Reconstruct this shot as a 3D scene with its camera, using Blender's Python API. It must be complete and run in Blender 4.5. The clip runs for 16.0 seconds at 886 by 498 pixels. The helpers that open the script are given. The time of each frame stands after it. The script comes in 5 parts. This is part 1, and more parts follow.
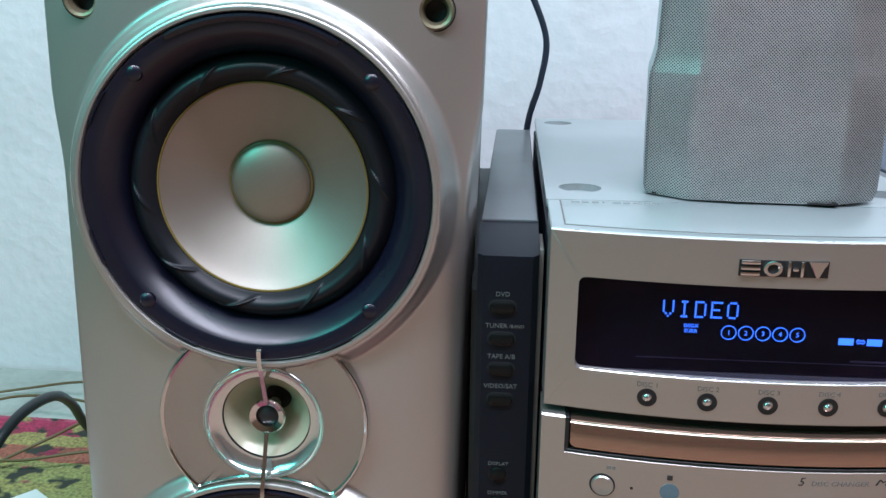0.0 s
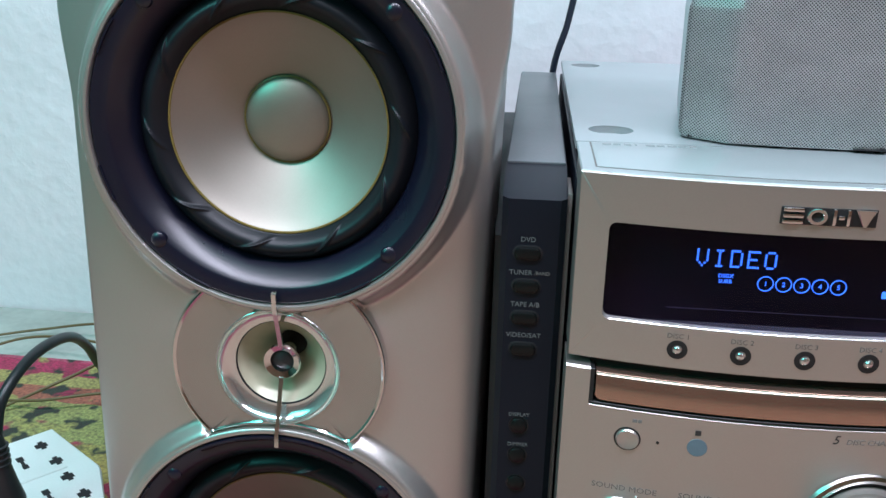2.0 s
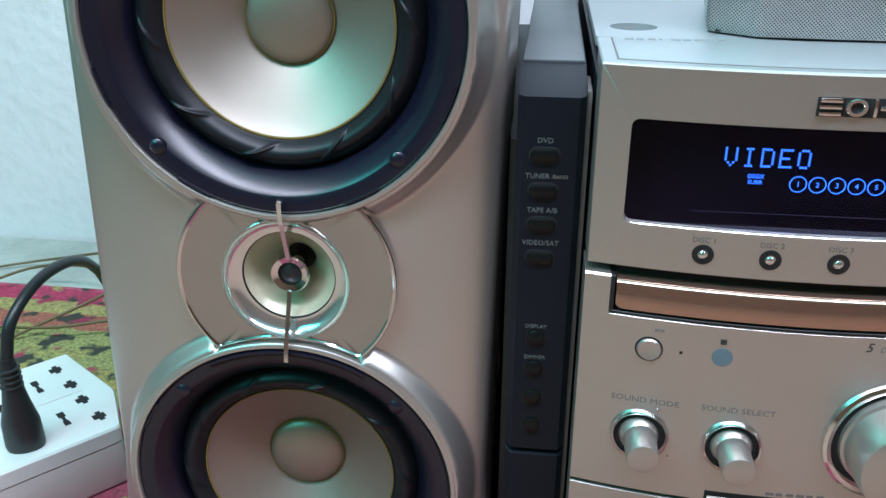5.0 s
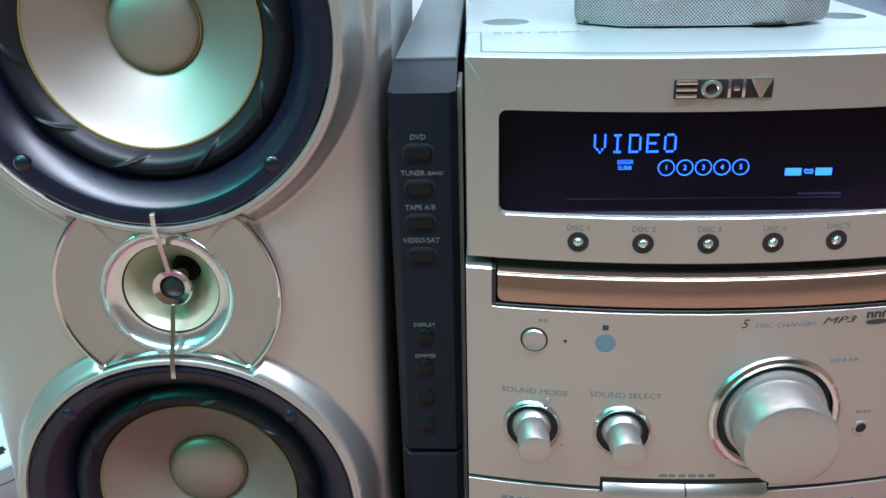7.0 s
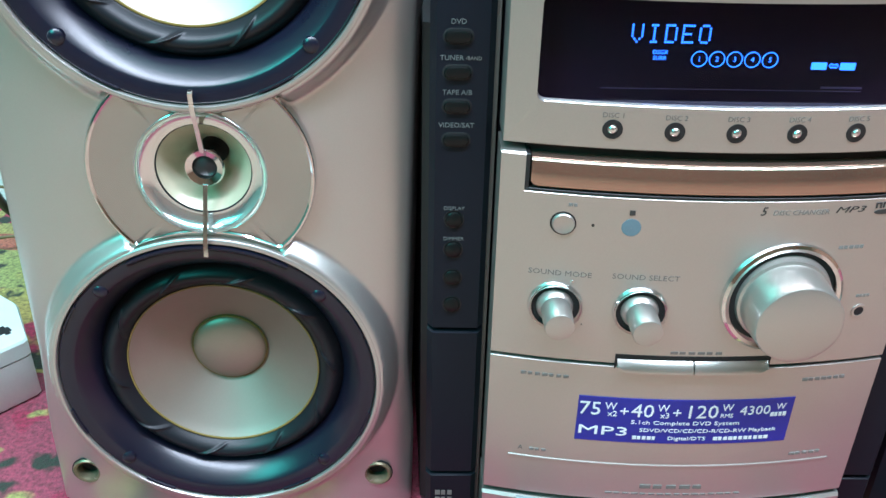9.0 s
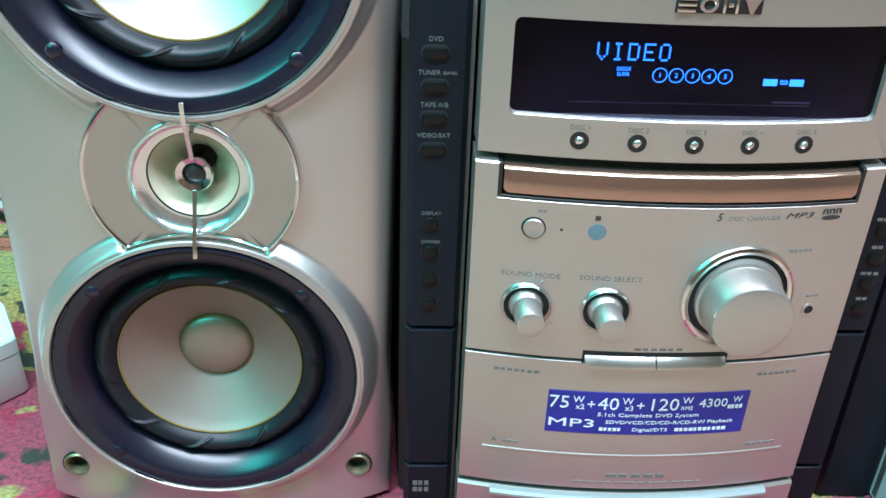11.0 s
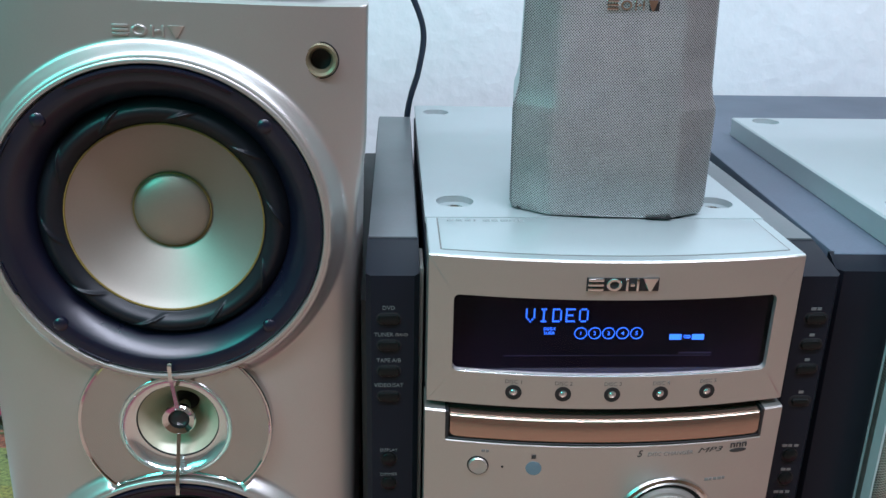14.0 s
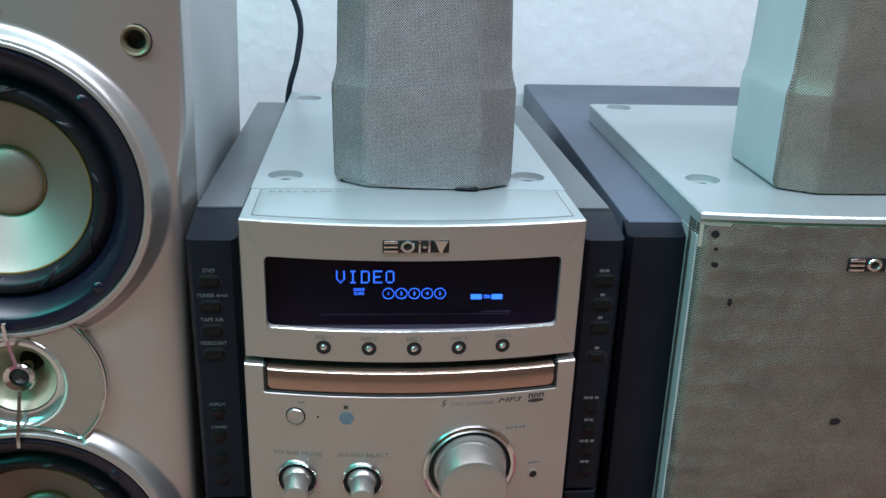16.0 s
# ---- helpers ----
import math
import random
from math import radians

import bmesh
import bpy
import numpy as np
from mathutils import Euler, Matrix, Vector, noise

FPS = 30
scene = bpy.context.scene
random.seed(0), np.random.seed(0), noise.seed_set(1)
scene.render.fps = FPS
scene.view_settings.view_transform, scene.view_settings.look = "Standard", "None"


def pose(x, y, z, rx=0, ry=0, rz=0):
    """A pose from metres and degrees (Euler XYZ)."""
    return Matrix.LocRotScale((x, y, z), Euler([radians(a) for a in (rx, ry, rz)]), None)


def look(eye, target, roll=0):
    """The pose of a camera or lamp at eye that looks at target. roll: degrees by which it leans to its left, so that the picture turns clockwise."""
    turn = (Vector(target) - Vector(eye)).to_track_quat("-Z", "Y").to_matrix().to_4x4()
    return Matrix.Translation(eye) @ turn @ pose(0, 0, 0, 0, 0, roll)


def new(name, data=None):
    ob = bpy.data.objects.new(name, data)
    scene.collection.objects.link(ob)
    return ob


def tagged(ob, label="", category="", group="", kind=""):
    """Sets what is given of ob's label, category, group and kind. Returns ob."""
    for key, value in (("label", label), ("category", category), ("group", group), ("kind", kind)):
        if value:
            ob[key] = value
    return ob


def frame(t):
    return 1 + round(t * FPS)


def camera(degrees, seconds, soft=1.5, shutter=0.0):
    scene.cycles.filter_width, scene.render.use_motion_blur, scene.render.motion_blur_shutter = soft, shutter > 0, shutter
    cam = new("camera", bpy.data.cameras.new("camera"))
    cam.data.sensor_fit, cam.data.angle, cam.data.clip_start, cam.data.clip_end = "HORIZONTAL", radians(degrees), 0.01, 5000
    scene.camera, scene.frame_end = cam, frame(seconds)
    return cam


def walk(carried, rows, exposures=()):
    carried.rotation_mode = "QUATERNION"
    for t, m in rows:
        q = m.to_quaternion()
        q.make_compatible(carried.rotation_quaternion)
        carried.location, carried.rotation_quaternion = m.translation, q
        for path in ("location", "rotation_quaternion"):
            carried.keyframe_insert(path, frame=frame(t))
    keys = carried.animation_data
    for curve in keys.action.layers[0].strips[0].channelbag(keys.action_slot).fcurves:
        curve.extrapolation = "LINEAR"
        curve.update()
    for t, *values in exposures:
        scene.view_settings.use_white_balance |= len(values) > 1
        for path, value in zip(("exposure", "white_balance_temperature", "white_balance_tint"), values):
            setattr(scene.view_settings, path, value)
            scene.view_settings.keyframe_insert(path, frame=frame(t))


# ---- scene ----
cam = camera(54.5, 16.0)
PATH = [
    (0, (-0.1030, -0.3816, 0.4566), (-0.3416, 1.5270, -0.0914), -0.12),
    (0.5, (-0.1002, -0.3728, 0.4509), (-0.3527, 1.5171, -0.1529), -0.26),
    (1, (-0.1065, -0.3714, 0.4509), (-0.3678, 1.5072, -0.1837), 0.58),
    (1.5, (-0.1073, -0.3672, 0.4510), (-0.3759, 1.5104, -0.1833), 1.05),
    (2, (-0.1078, -0.3651, 0.4477), (-0.3806, 1.5037, -0.2104), 0.49),
    (2.5, (-0.1087, -0.3703, 0.4546), (-0.3837, 1.4993, -0.2003), 1.98),
    (3, (-0.1015, -0.3526, 0.4392), (-0.3868, 1.4866, -0.2927), 1.15),
    (3.2, (-0.0950, -0.3405, 0.4294), (-0.4062, 1.4662, -0.3700), -0.52),
    (5.3, (-0.1081, -0.3526, 0.4258), (-0.4116, 1.4585, -0.3666), -0.52),
    (5.5, (-0.0997, -0.3524, 0.4242), (-0.4025, 1.4557, -0.3752), -1.44),
    (6, (-0.0820, -0.3426, 0.4200), (-0.2999, 1.4884, -0.3544), -3.29),
    (6.5, (-0.0819, -0.3397, 0.4126), (-0.3161, 1.4865, -0.3686), -3.61),
    (7, (-0.0809, -0.3486, 0.4199), (-0.2483, 1.4902, -0.3488), -2.10),
    (7.5, (-0.0952, -0.3607, 0.4249), (-0.2361, 1.4461, -0.4209), -1.46),
    (8, (-0.1069, -0.3739, 0.4296), (-0.1862, 1.4188, -0.4534), 0.18),
    (8.5, (-0.1131, -0.3692, 0.4205), (-0.1782, 1.3942, -0.5210), 0.54),
    (8.7, (-0.1178, -0.3651, 0.4184), (-0.1788, 1.3841, -0.5495), 0.53),
    (10.8, (-0.1167, -0.3843, 0.4244), (-0.1153, 1.3539, -0.5649), 0.66),
    (11, (-0.1179, -0.3868, 0.4328), (-0.1168, 1.3575, -0.5456), 1.41),
    (11.5, (-0.1130, -0.3892, 0.4577), (-0.1275, 1.3748, -0.4848), 0.29),
    (12, (-0.1145, -0.3973, 0.4740), (-0.1240, 1.3902, -0.4230), 0.28),
    (12.5, (-0.1152, -0.4043, 0.4897), (-0.1134, 1.4050, -0.3627), 0.61),
    (13, (-0.1115, -0.4086, 0.5018), (-0.0920, 1.4269, -0.2922), 0.54),
    (13.5, (-0.1062, -0.4123, 0.5092), (-0.0759, 1.4389, -0.2472), 0.40),
    (14, (-0.0999, -0.4195, 0.5202), (-0.0728, 1.4511, -0.1868), 0.73),
    (14.5, (-0.1087, -0.4384, 0.5277), (-0.0936, 1.4408, -0.1567), 0.49),
    (15, (-0.0958, -0.4560, 0.5270), (-0.0472, 1.4215, -0.1605), 0.81),
    (15.5, (-0.0513, -0.4659, 0.5239), (0.0225, 1.4145, -0.1532), 0.64),
    (16, (-0.0084, -0.4693, 0.5192), (0.0913, 1.3981, -0.1897), 1.34),
]
walk(cam, [(t, look(eye, target, roll)) for t, eye, target, roll in PATH],
     exposures=[(0, -0.05, 5950, 12), (3, 0.1, 6000, 13), (5.5, 0.2, 5750, 8), (8.5, 0.75, 5600, 2), (11, 0.85, 5500, -3), (12.5, 0.4, 5700, 6), (14, -0.05, 5850, 9), (16, -0.15, 5850, 7)])


# ---- world and light ----
world = bpy.data.worlds.new("room_air")
scene.world = world
world.use_nodes = True
world.node_tree.nodes["Background"].inputs[0].default_value = (0.75, 0.9, 1.0, 1)
world.node_tree.nodes["Background"].inputs[1].default_value = 0.05


def area_lamp(name, eye, target, sx, sy, watts, colour):
    data = bpy.data.lights.new(name, "AREA")
    data.shape, data.size, data.size_y, data.energy, data.color = "RECTANGLE", sx, sy, watts, colour
    ob = new(name, data)
    ob.matrix_world = look(eye, target)
    return ob


TUBE = Vector((0.12, -0.58, 1.75))
TEAL_SOURCE = Vector((-1.20, -1.00, 1.35))
area_lamp("tube_light_glow", TUBE, (0, 0.1, 0.3), 2.3, 0.14, 44, (0.94, 0.89, 1.0))
# unseen teal source at the left, added for the teal reflections in the cones
area_lamp("added_teal_glow", TEAL_SOURCE, (-0.2, 0.1, 0.3), 0.75, 0.5, 9.5, (0.14, 1.0, 0.84))
# the upper half of the tube, which lights the mint-green ceiling
area_lamp("tube_light_glow", TUBE + Vector((0, 0, 0.12)), TUBE + Vector((0, -0.001, 1)), 2.3, 0.14, 12, (0.90, 0.95, 1.0))


# ---- materials ----
def material(name, colour, rough=0.5, metal=0.0, grain=0.0, grain_size=400.0, bump=0.0, stain=0.0, stain_size=12.0,
             stain_colour=None, coat=0.0, spec=0.5):
    m = bpy.data.materials.new(name)
    m.use_nodes = True
    nt = m.node_tree
    b = nt.nodes["Principled BSDF"]
    b.inputs["Roughness"].default_value, b.inputs["Metallic"].default_value = rough, metal
    b.inputs["Coat Weight"].default_value, b.inputs["Specular IOR Level"].default_value = coat, spec
    b.inputs["Base Color"].default_value = (*colour, 1)
    tc = nt.nodes.new("ShaderNodeTexCoord")
    out = None
    if grain or bump or stain:
        fine = nt.nodes.new("ShaderNodeTexNoise")
        fine.inputs["Scale"].default_value, fine.inputs["Detail"].default_value = grain_size, 3
        nt.links.new(tc.outputs["Object"], fine.inputs["Vector"])
        wide = nt.nodes.new("ShaderNodeTexNoise")
        wide.inputs["Scale"].default_value, wide.inputs["Detail"].default_value = stain_size, 5
        nt.links.new(tc.outputs["Object"], wide.inputs["Vector"])
        mix = nt.nodes.new("ShaderNodeMix")
        mix.data_type = "RGBA"
        dark = stain_colour or tuple(c * (1 - stain) for c in colour)
        mix.inputs["A"].default_value, mix.inputs["B"].default_value = (*colour, 1), (*dark, 1)
        ramp = nt.nodes.new("ShaderNodeMapRange")
        ramp.inputs["From Min"].default_value, ramp.inputs["From Max"].default_value = 0.45, 0.75
        nt.links.new(wide.outputs["Fac"], ramp.inputs["Value"])
        nt.links.new(ramp.outputs["Result"], mix.inputs["Factor"])
        mul = nt.nodes.new("ShaderNodeMix")
        mul.data_type, mul.blend_type = "RGBA", "MULTIPLY"
        mul.inputs["Factor"].default_value = grain
        grey = nt.nodes.new("ShaderNodeMapRange")
        grey.inputs["From Min"].default_value, grey.inputs["From Max"].default_value = 0.3, 0.7
        grey.inputs["To Min"].default_value = 0.4
        nt.links.new(fine.outputs["Fac"], grey.inputs["Value"])
        nt.links.new(mix.outputs["Result"], mul.inputs["A"])
        nt.links.new(grey.outputs["Result"], mul.inputs["B"])
        nt.links.new(mul.outputs["Result"], b.inputs["Base Color"])
        vary = nt.nodes.new("ShaderNodeMapRange")
        vary.inputs["To Min"].default_value, vary.inputs["To Max"].default_value = rough * 0.85, min(1, rough * 1.15)
        nt.links.new(wide.outputs["Fac"], vary.inputs["Value"])
        nt.links.new(vary.outputs["Result"], b.inputs["Roughness"])
        if bump:
            bp = nt.nodes.new("ShaderNodeBump")
            bp.inputs["Strength"].default_value, bp.inputs["Distance"].default_value = bump, 0.0004
            nt.links.new(fine.outputs["Fac"], bp.inputs["Height"])
            nt.links.new(bp.outputs["Normal"], b.inputs["Normal"])
    return m


def glow(name, colour, strength):
    m = bpy.data.materials.new(name)
    m.use_nodes = True
    b = m.node_tree.nodes["Principled BSDF"]
    b.inputs["Base Color"].default_value = (*colour, 1)
    b.inputs["Emission Color"].default_value, b.inputs["Emission Strength"].default_value = (*colour, 1), strength
    return m


def mesh_cloth(name, colour, hole, pitch, stain, honey=0.0):
    """Woven speaker mesh: rows of small dark holes set in a painted metal sheet."""
    m = material(name, colour, rough=0.37, metal=0.84, grain=0.25, grain_size=60, stain=stain, stain_size=14)
    nt = m.node_tree
    b = nt.nodes["Principled BSDF"]
    tc = nt.nodes.new("ShaderNodeTexCoord")
    sep = nt.nodes.new("ShaderNodeSeparateXYZ")
    nt.links.new(tc.outputs["Object"], sep.inputs[0])
    waves = []
    for sx, sz in ((1.0, 0.75), (1.0, -0.75)):
        a = nt.nodes.new("ShaderNodeMath"); a.operation = "MULTIPLY"; a.inputs[1].default_value = sx * math.pi / pitch
        c = nt.nodes.new("ShaderNodeMath"); c.operation = "MULTIPLY_ADD"; c.inputs[1].default_value = sz * 2 * math.pi / pitch / 1.5
        s = nt.nodes.new("ShaderNodeMath"); s.operation = "SINE"
        nt.links.new(sep.outputs["X"], a.inputs[0])
        nt.links.new(sep.outputs["Z"], c.inputs[0])
        nt.links.new(a.outputs[0], c.inputs[2])
        nt.links.new(c.outputs[0], s.inputs[0])
        waves.append(s)
    p = nt.nodes.new("ShaderNodeMath"); p.operation = "MULTIPLY"
    nt.links.new(waves[0].outputs[0], p.inputs[0]); nt.links.new(waves[1].outputs[0], p.inputs[1])
    ab = nt.nodes.new("ShaderNodeMath"); ab.operation = "ABSOLUTE"
    nt.links.new(p.outputs[0], ab.inputs[0])
    r = nt.nodes.new("ShaderNodeMapRange")
    r.inputs["From Min"].default_value, r.inputs["From Max"].default_value = 0.3, 0.75
    nt.links.new(ab.outputs[0], r.inputs["Value"])
    old = b.inputs["Base Color"].links[0].from_socket
    mx = nt.nodes.new("ShaderNodeMix"); mx.data_type = "RGBA"
    mx.inputs["B"].default_value = (*hole, 1)
    nt.links.new(old, mx.inputs["A"]); nt.links.new(r.outputs["Result"], mx.inputs["Factor"])
    nt.links.new(mx.outputs["Result"], b.inputs["Base Color"])
    bp = nt.nodes.new("ShaderNodeBump"); bp.invert = True
    bp.inputs["Strength"].default_value, bp.inputs["Distance"].default_value = 0.6, 0.0004
    nt.links.new(r.outputs["Result"], bp.inputs["Height"]); nt.links.new(bp.outputs["Normal"], b.inputs["Normal"])
    if honey:
        vo = nt.nodes.new("ShaderNodeTexVoronoi")
        vo.inputs["Scale"].default_value, vo.inputs["Randomness"].default_value = 62, 0.45
        nt.links.new(tc.outputs["Object"], vo.inputs["Vector"])
        b2 = nt.nodes.new("ShaderNodeBump")
        b2.inputs["Strength"].default_value, b2.inputs["Distance"].default_value = honey, 0.0035
        nt.links.new(vo.outputs["Distance"], b2.inputs["Height"]); nt.links.new(bp.outputs["Normal"], b2.inputs["Normal"])
        nt.links.new(b2.outputs["Normal"], b.inputs["Normal"])
    return m


SILVER = material("silver_paint", (0.575, 0.55, 0.52), 0.36, 0.82, grain=0.07, grain_size=1500, bump=0.03, stain=0.05, stain_size=9)
# the cyan of light from above is mixed into this silver
SILVER_TOP = material("cyan_lit_silver_top", (0.47, 0.53, 0.535), 0.36, 0.45, grain=0.06, grain_size=900, bump=0.03, stain=0.06, stain_size=10)
FACE = material("brushed_silver_face", (0.535, 0.505, 0.47), 0.34, 0.82, grain=0.06, grain_size=1200, bump=0.03, stain=0.05, stain_size=11)
VINYL = material("grey_vinyl_cabinet", (0.42, 0.45, 0.45), 0.45, 0.1, grain=0.15, grain_size=700, bump=0.08, stain=0.1, stain_size=8)
CHARCOAL = material("charcoal_plastic", (0.009, 0.011, 0.017), 0.36, 0.0, spec=0.15, grain=0.12, grain_size=1300, bump=0.06, stain=0.15, stain_size=14)
# paler and bluer than the charcoal fronts
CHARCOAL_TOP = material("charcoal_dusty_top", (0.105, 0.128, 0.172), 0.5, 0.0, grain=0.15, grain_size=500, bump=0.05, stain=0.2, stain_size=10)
# dust, with the white wall's grazing reflection mixed into the base colour
PANEL_TOP = material("dusty_wall_lit_panel_top", (0.12, 0.138, 0.145), 0.36, 0.0, spec=0.7, grain=0.15, grain_size=500, bump=0.05, stain=0.25, stain_size=12)
BARE_STRIP = material("bare_beige_plastic", (0.50, 0.47, 0.39), 0.45, grain=0.1, grain_size=300, stain=0.15, stain_size=20)
# beige of the light caught on the side panels' inner bevels
BEVEL_LIGHT = material("bevel_light_beige", (0.17, 0.155, 0.14), 0.45, grain=0.1, grain_size=300, stain=0.15, stain_size=20)
BLACK = material("black_plastic", (0.012, 0.012, 0.013), 0.5, grain=0.1, grain_size=600)
GAP = material("shadow_gap_black", (0.006, 0.006, 0.007), 0.7, grain=0.1)
RING = material("black_driver_frame", (0.006, 0.007, 0.018), 0.29, 0.0, spec=0.6, grain=0.1, grain_size=900, bump=0.03, stain=0.2, stain_size=30)
RUBBER = material("black_rubber_surround", (0.008, 0.010, 0.014), 0.40, spec=0.35, grain=0.2, grain_size=500, bump=0.05, stain=0.3, stain_size=40)
CONE = material("silver_cone", (0.37, 0.335, 0.29), 0.52, 0.9, grain=0.05, grain_size=900, bump=0.02, stain=0.06, stain_size=25)
CAP = material("silver_dust_cap", (0.38, 0.345, 0.29), 0.46, 0.88, grain=0.05, grain_size=900, stain=0.08, stain_size=40)
GLUE = material("amber_glue_line", (0.22, 0.155, 0.04), 0.4, grain=0.3, grain_size=400)
SOFT_CHROME = material("worn_chrome", (0.80, 0.80, 0.79), 0.18, 1.0, grain=0.08, grain_size=200)
CHROME = material("chrome", (0.82, 0.82, 0.82), 0.08, 1.0, grain=0.05, grain_size=300)
LIP = material("bright_satin_lip", (0.84, 0.86, 0.85), 0.14, 0.92, grain=0.05, grain_size=300)
PLATE = material("mirror_grey_plate", (0.46, 0.45, 0.43), 0.2, 0.9, grain=0.05, grain_size=500, stain=0.05, stain_size=25)
HORN = material("cream_horn", (0.53, 0.50, 0.36), 0.3, 0.1, grain=0.08, grain_size=300, stain=0.15, stain_size=40)
BRASS = material("dull_brass", (0.26, 0.22, 0.14), 0.4, 0.6, grain=0.3, grain_size=500)
BRONZE = material("bronze_mirror", (0.50, 0.335, 0.26), 0.14, 0.9, grain=0.04, grain_size=300, stain=0.05, stain_size=20)
BOARD = material("black_display_board", (0.010, 0.006, 0.018), 0.7, grain=0.2, grain_size=90, spec=0.08)


def smoked_glass():
    m = bpy.data.materials.new("smoked_glass")
    m.use_nodes = True
    nt = m.node_tree
    nt.nodes.remove(nt.nodes["Principled BSDF"])
    tr, gl, mx, fr = (nt.nodes.new("ShaderNode" + k) for k in ("BsdfTransparent", "BsdfGlossy", "MixShader", "Fresnel"))
    tr.inputs[0].default_value = (0.75, 0.72, 0.85, 1)
    gl.inputs["Roughness"].default_value, gl.inputs["Color"].default_value = 0.06, (0.9, 0.9, 0.9, 1)
    fr.inputs["IOR"].default_value = 1.2
    nt.links.new(fr.outputs[0], mx.inputs[0]); nt.links.new(tr.outputs[0], mx.inputs[1]); nt.links.new(gl.outputs[0], mx.inputs[2])
    nt.links.new(mx.outputs[0], nt.nodes["Material Output"].inputs["Surface"])
    return m


GLASS = smoked_glass()
BTN = material("dark_green_button", (0.006, 0.007, 0.007), 0.30, spec=0.22, grain=0.1, grain_size=500)
IR = material("blue_grey_window", (0.13, 0.19, 0.23), 0.15, grain=0.1)
PRINT_GREY = material("grey_print", (0.17, 0.16, 0.15), 0.5, grain=0.1)
PRINT_DARK = material("dark_print", (0.035, 0.035, 0.035), 0.45, grain=0.1)
PRINT_LIGHT = material("pale_print", (0.14, 0.15, 0.15), 0.5, grain=0.1)
PRINT_FAINT = material("faint_print", (0.20, 0.19, 0.18), 0.5, grain=0.2)
PRINT_CAP = material("worn_cap_print", (0.30, 0.335, 0.335), 0.5, grain=0.2)
STICKER = material("blue_foil_sticker", (0.018, 0.022, 0.30), 0.35, grain=0.15, grain_size=300, stain=0.2, stain_size=30)
WHITE_INK = material("white_ink", (0.8, 0.82, 0.86), 0.45, grain=0.05)
WHITE_PLASTIC = material("white_plastic", (0.78, 0.8, 0.78), 0.35, grain=0.06, grain_size=500, bump=0.03, stain=0.1, stain_size=15)
CABLE = material("black_cable_rubber", (0.016, 0.018, 0.02), 0.4, grain=0.1)
NAVY_CABLE = material("navy_cable_rubber", (0.012, 0.02, 0.035), 0.4, grain=0.1)
BROWN_WIRE = material("brown_wire", (0.16, 0.11, 0.045), 0.4, grain=0.2)
BOX_BLUE = material("navy_printed_card", (0.014, 0.010, 0.060), 0.28, grain=0.2, grain_size=120, stain=0.4, stain_size=16, coat=0.3)
BOX_YELLOW = material("yellow_print", (0.15, 0.16, 0.03), 0.35, grain=0.1)
SAT_BODY = material("pale_silver_plastic", (0.50, 0.58, 0.585), 0.42, 0.15, grain=0.06, grain_size=900, bump=0.03, stain=0.07, stain_size=20)
MESH = mesh_cloth("silver_speaker_mesh", (0.54, 0.53, 0.525), (0.05, 0.05, 0.05), 0.0016, 0.12)
MESH_OLD = mesh_cloth("dusty_speaker_mesh", (0.42, 0.39, 0.33), (0.05, 0.05, 0.042), 0.0016, 0.5)
MESH_SHADE = mesh_cloth("shaded_speaker_mesh", (0.53, 0.52, 0.515), (0.047, 0.047, 0.047), 0.0016, 0.15)
MESH_SUB = mesh_cloth("dented_speaker_mesh", (0.47, 0.48, 0.43), (0.06, 0.062, 0.055), 0.0019, 0.35, 0.4)
GRID_EDGE = material("dull_violet_metal", (0.20, 0.17, 0.30), 0.4, 0.6, grain=0.2, grain_size=300)
VFD = glow("blue_display_light", (0.055, 0.22, 1.0), 3.2)
# unseen walls, ceiling and front floor: colours picked for their tints in the metal
ROOM_PAINT = material("brown_wall_paint", (0.37, 0.18, 0.115), 0.7, grain=0.1, grain_size=60, bump=0.1, stain=0.1, stain_size=3)
GREEN_PAINT = material("green_wall_paint", (0.07, 0.19, 0.14), 0.7, grain=0.1, grain_size=60, bump=0.1, stain=0.1, stain_size=3)
CEILING_PAINT = material("mint_ceiling_paint", (0.16, 0.72, 0.60), 0.8, grain=0.05, grain_size=60, stain=0.06, stain_size=3)
TEAL_ENAMEL = material("teal_enamel", (0.12, 0.55, 0.45), 0.5, grain=0.1, grain_size=300, bump=0.1, stain=0.1, stain_size=6)
FLOOR_MAT = material("red_brown_cement_floor", (0.40, 0.23, 0.165), 0.6, grain=0.2, grain_size=120, bump=0.1, stain=0.25, stain_size=12)
BARE_FLOOR = material("pale_cement_border", (0.52, 0.55, 0.50), 0.6, grain=0.2, grain_size=120, bump=0.1, stain=0.25, stain_size=12)


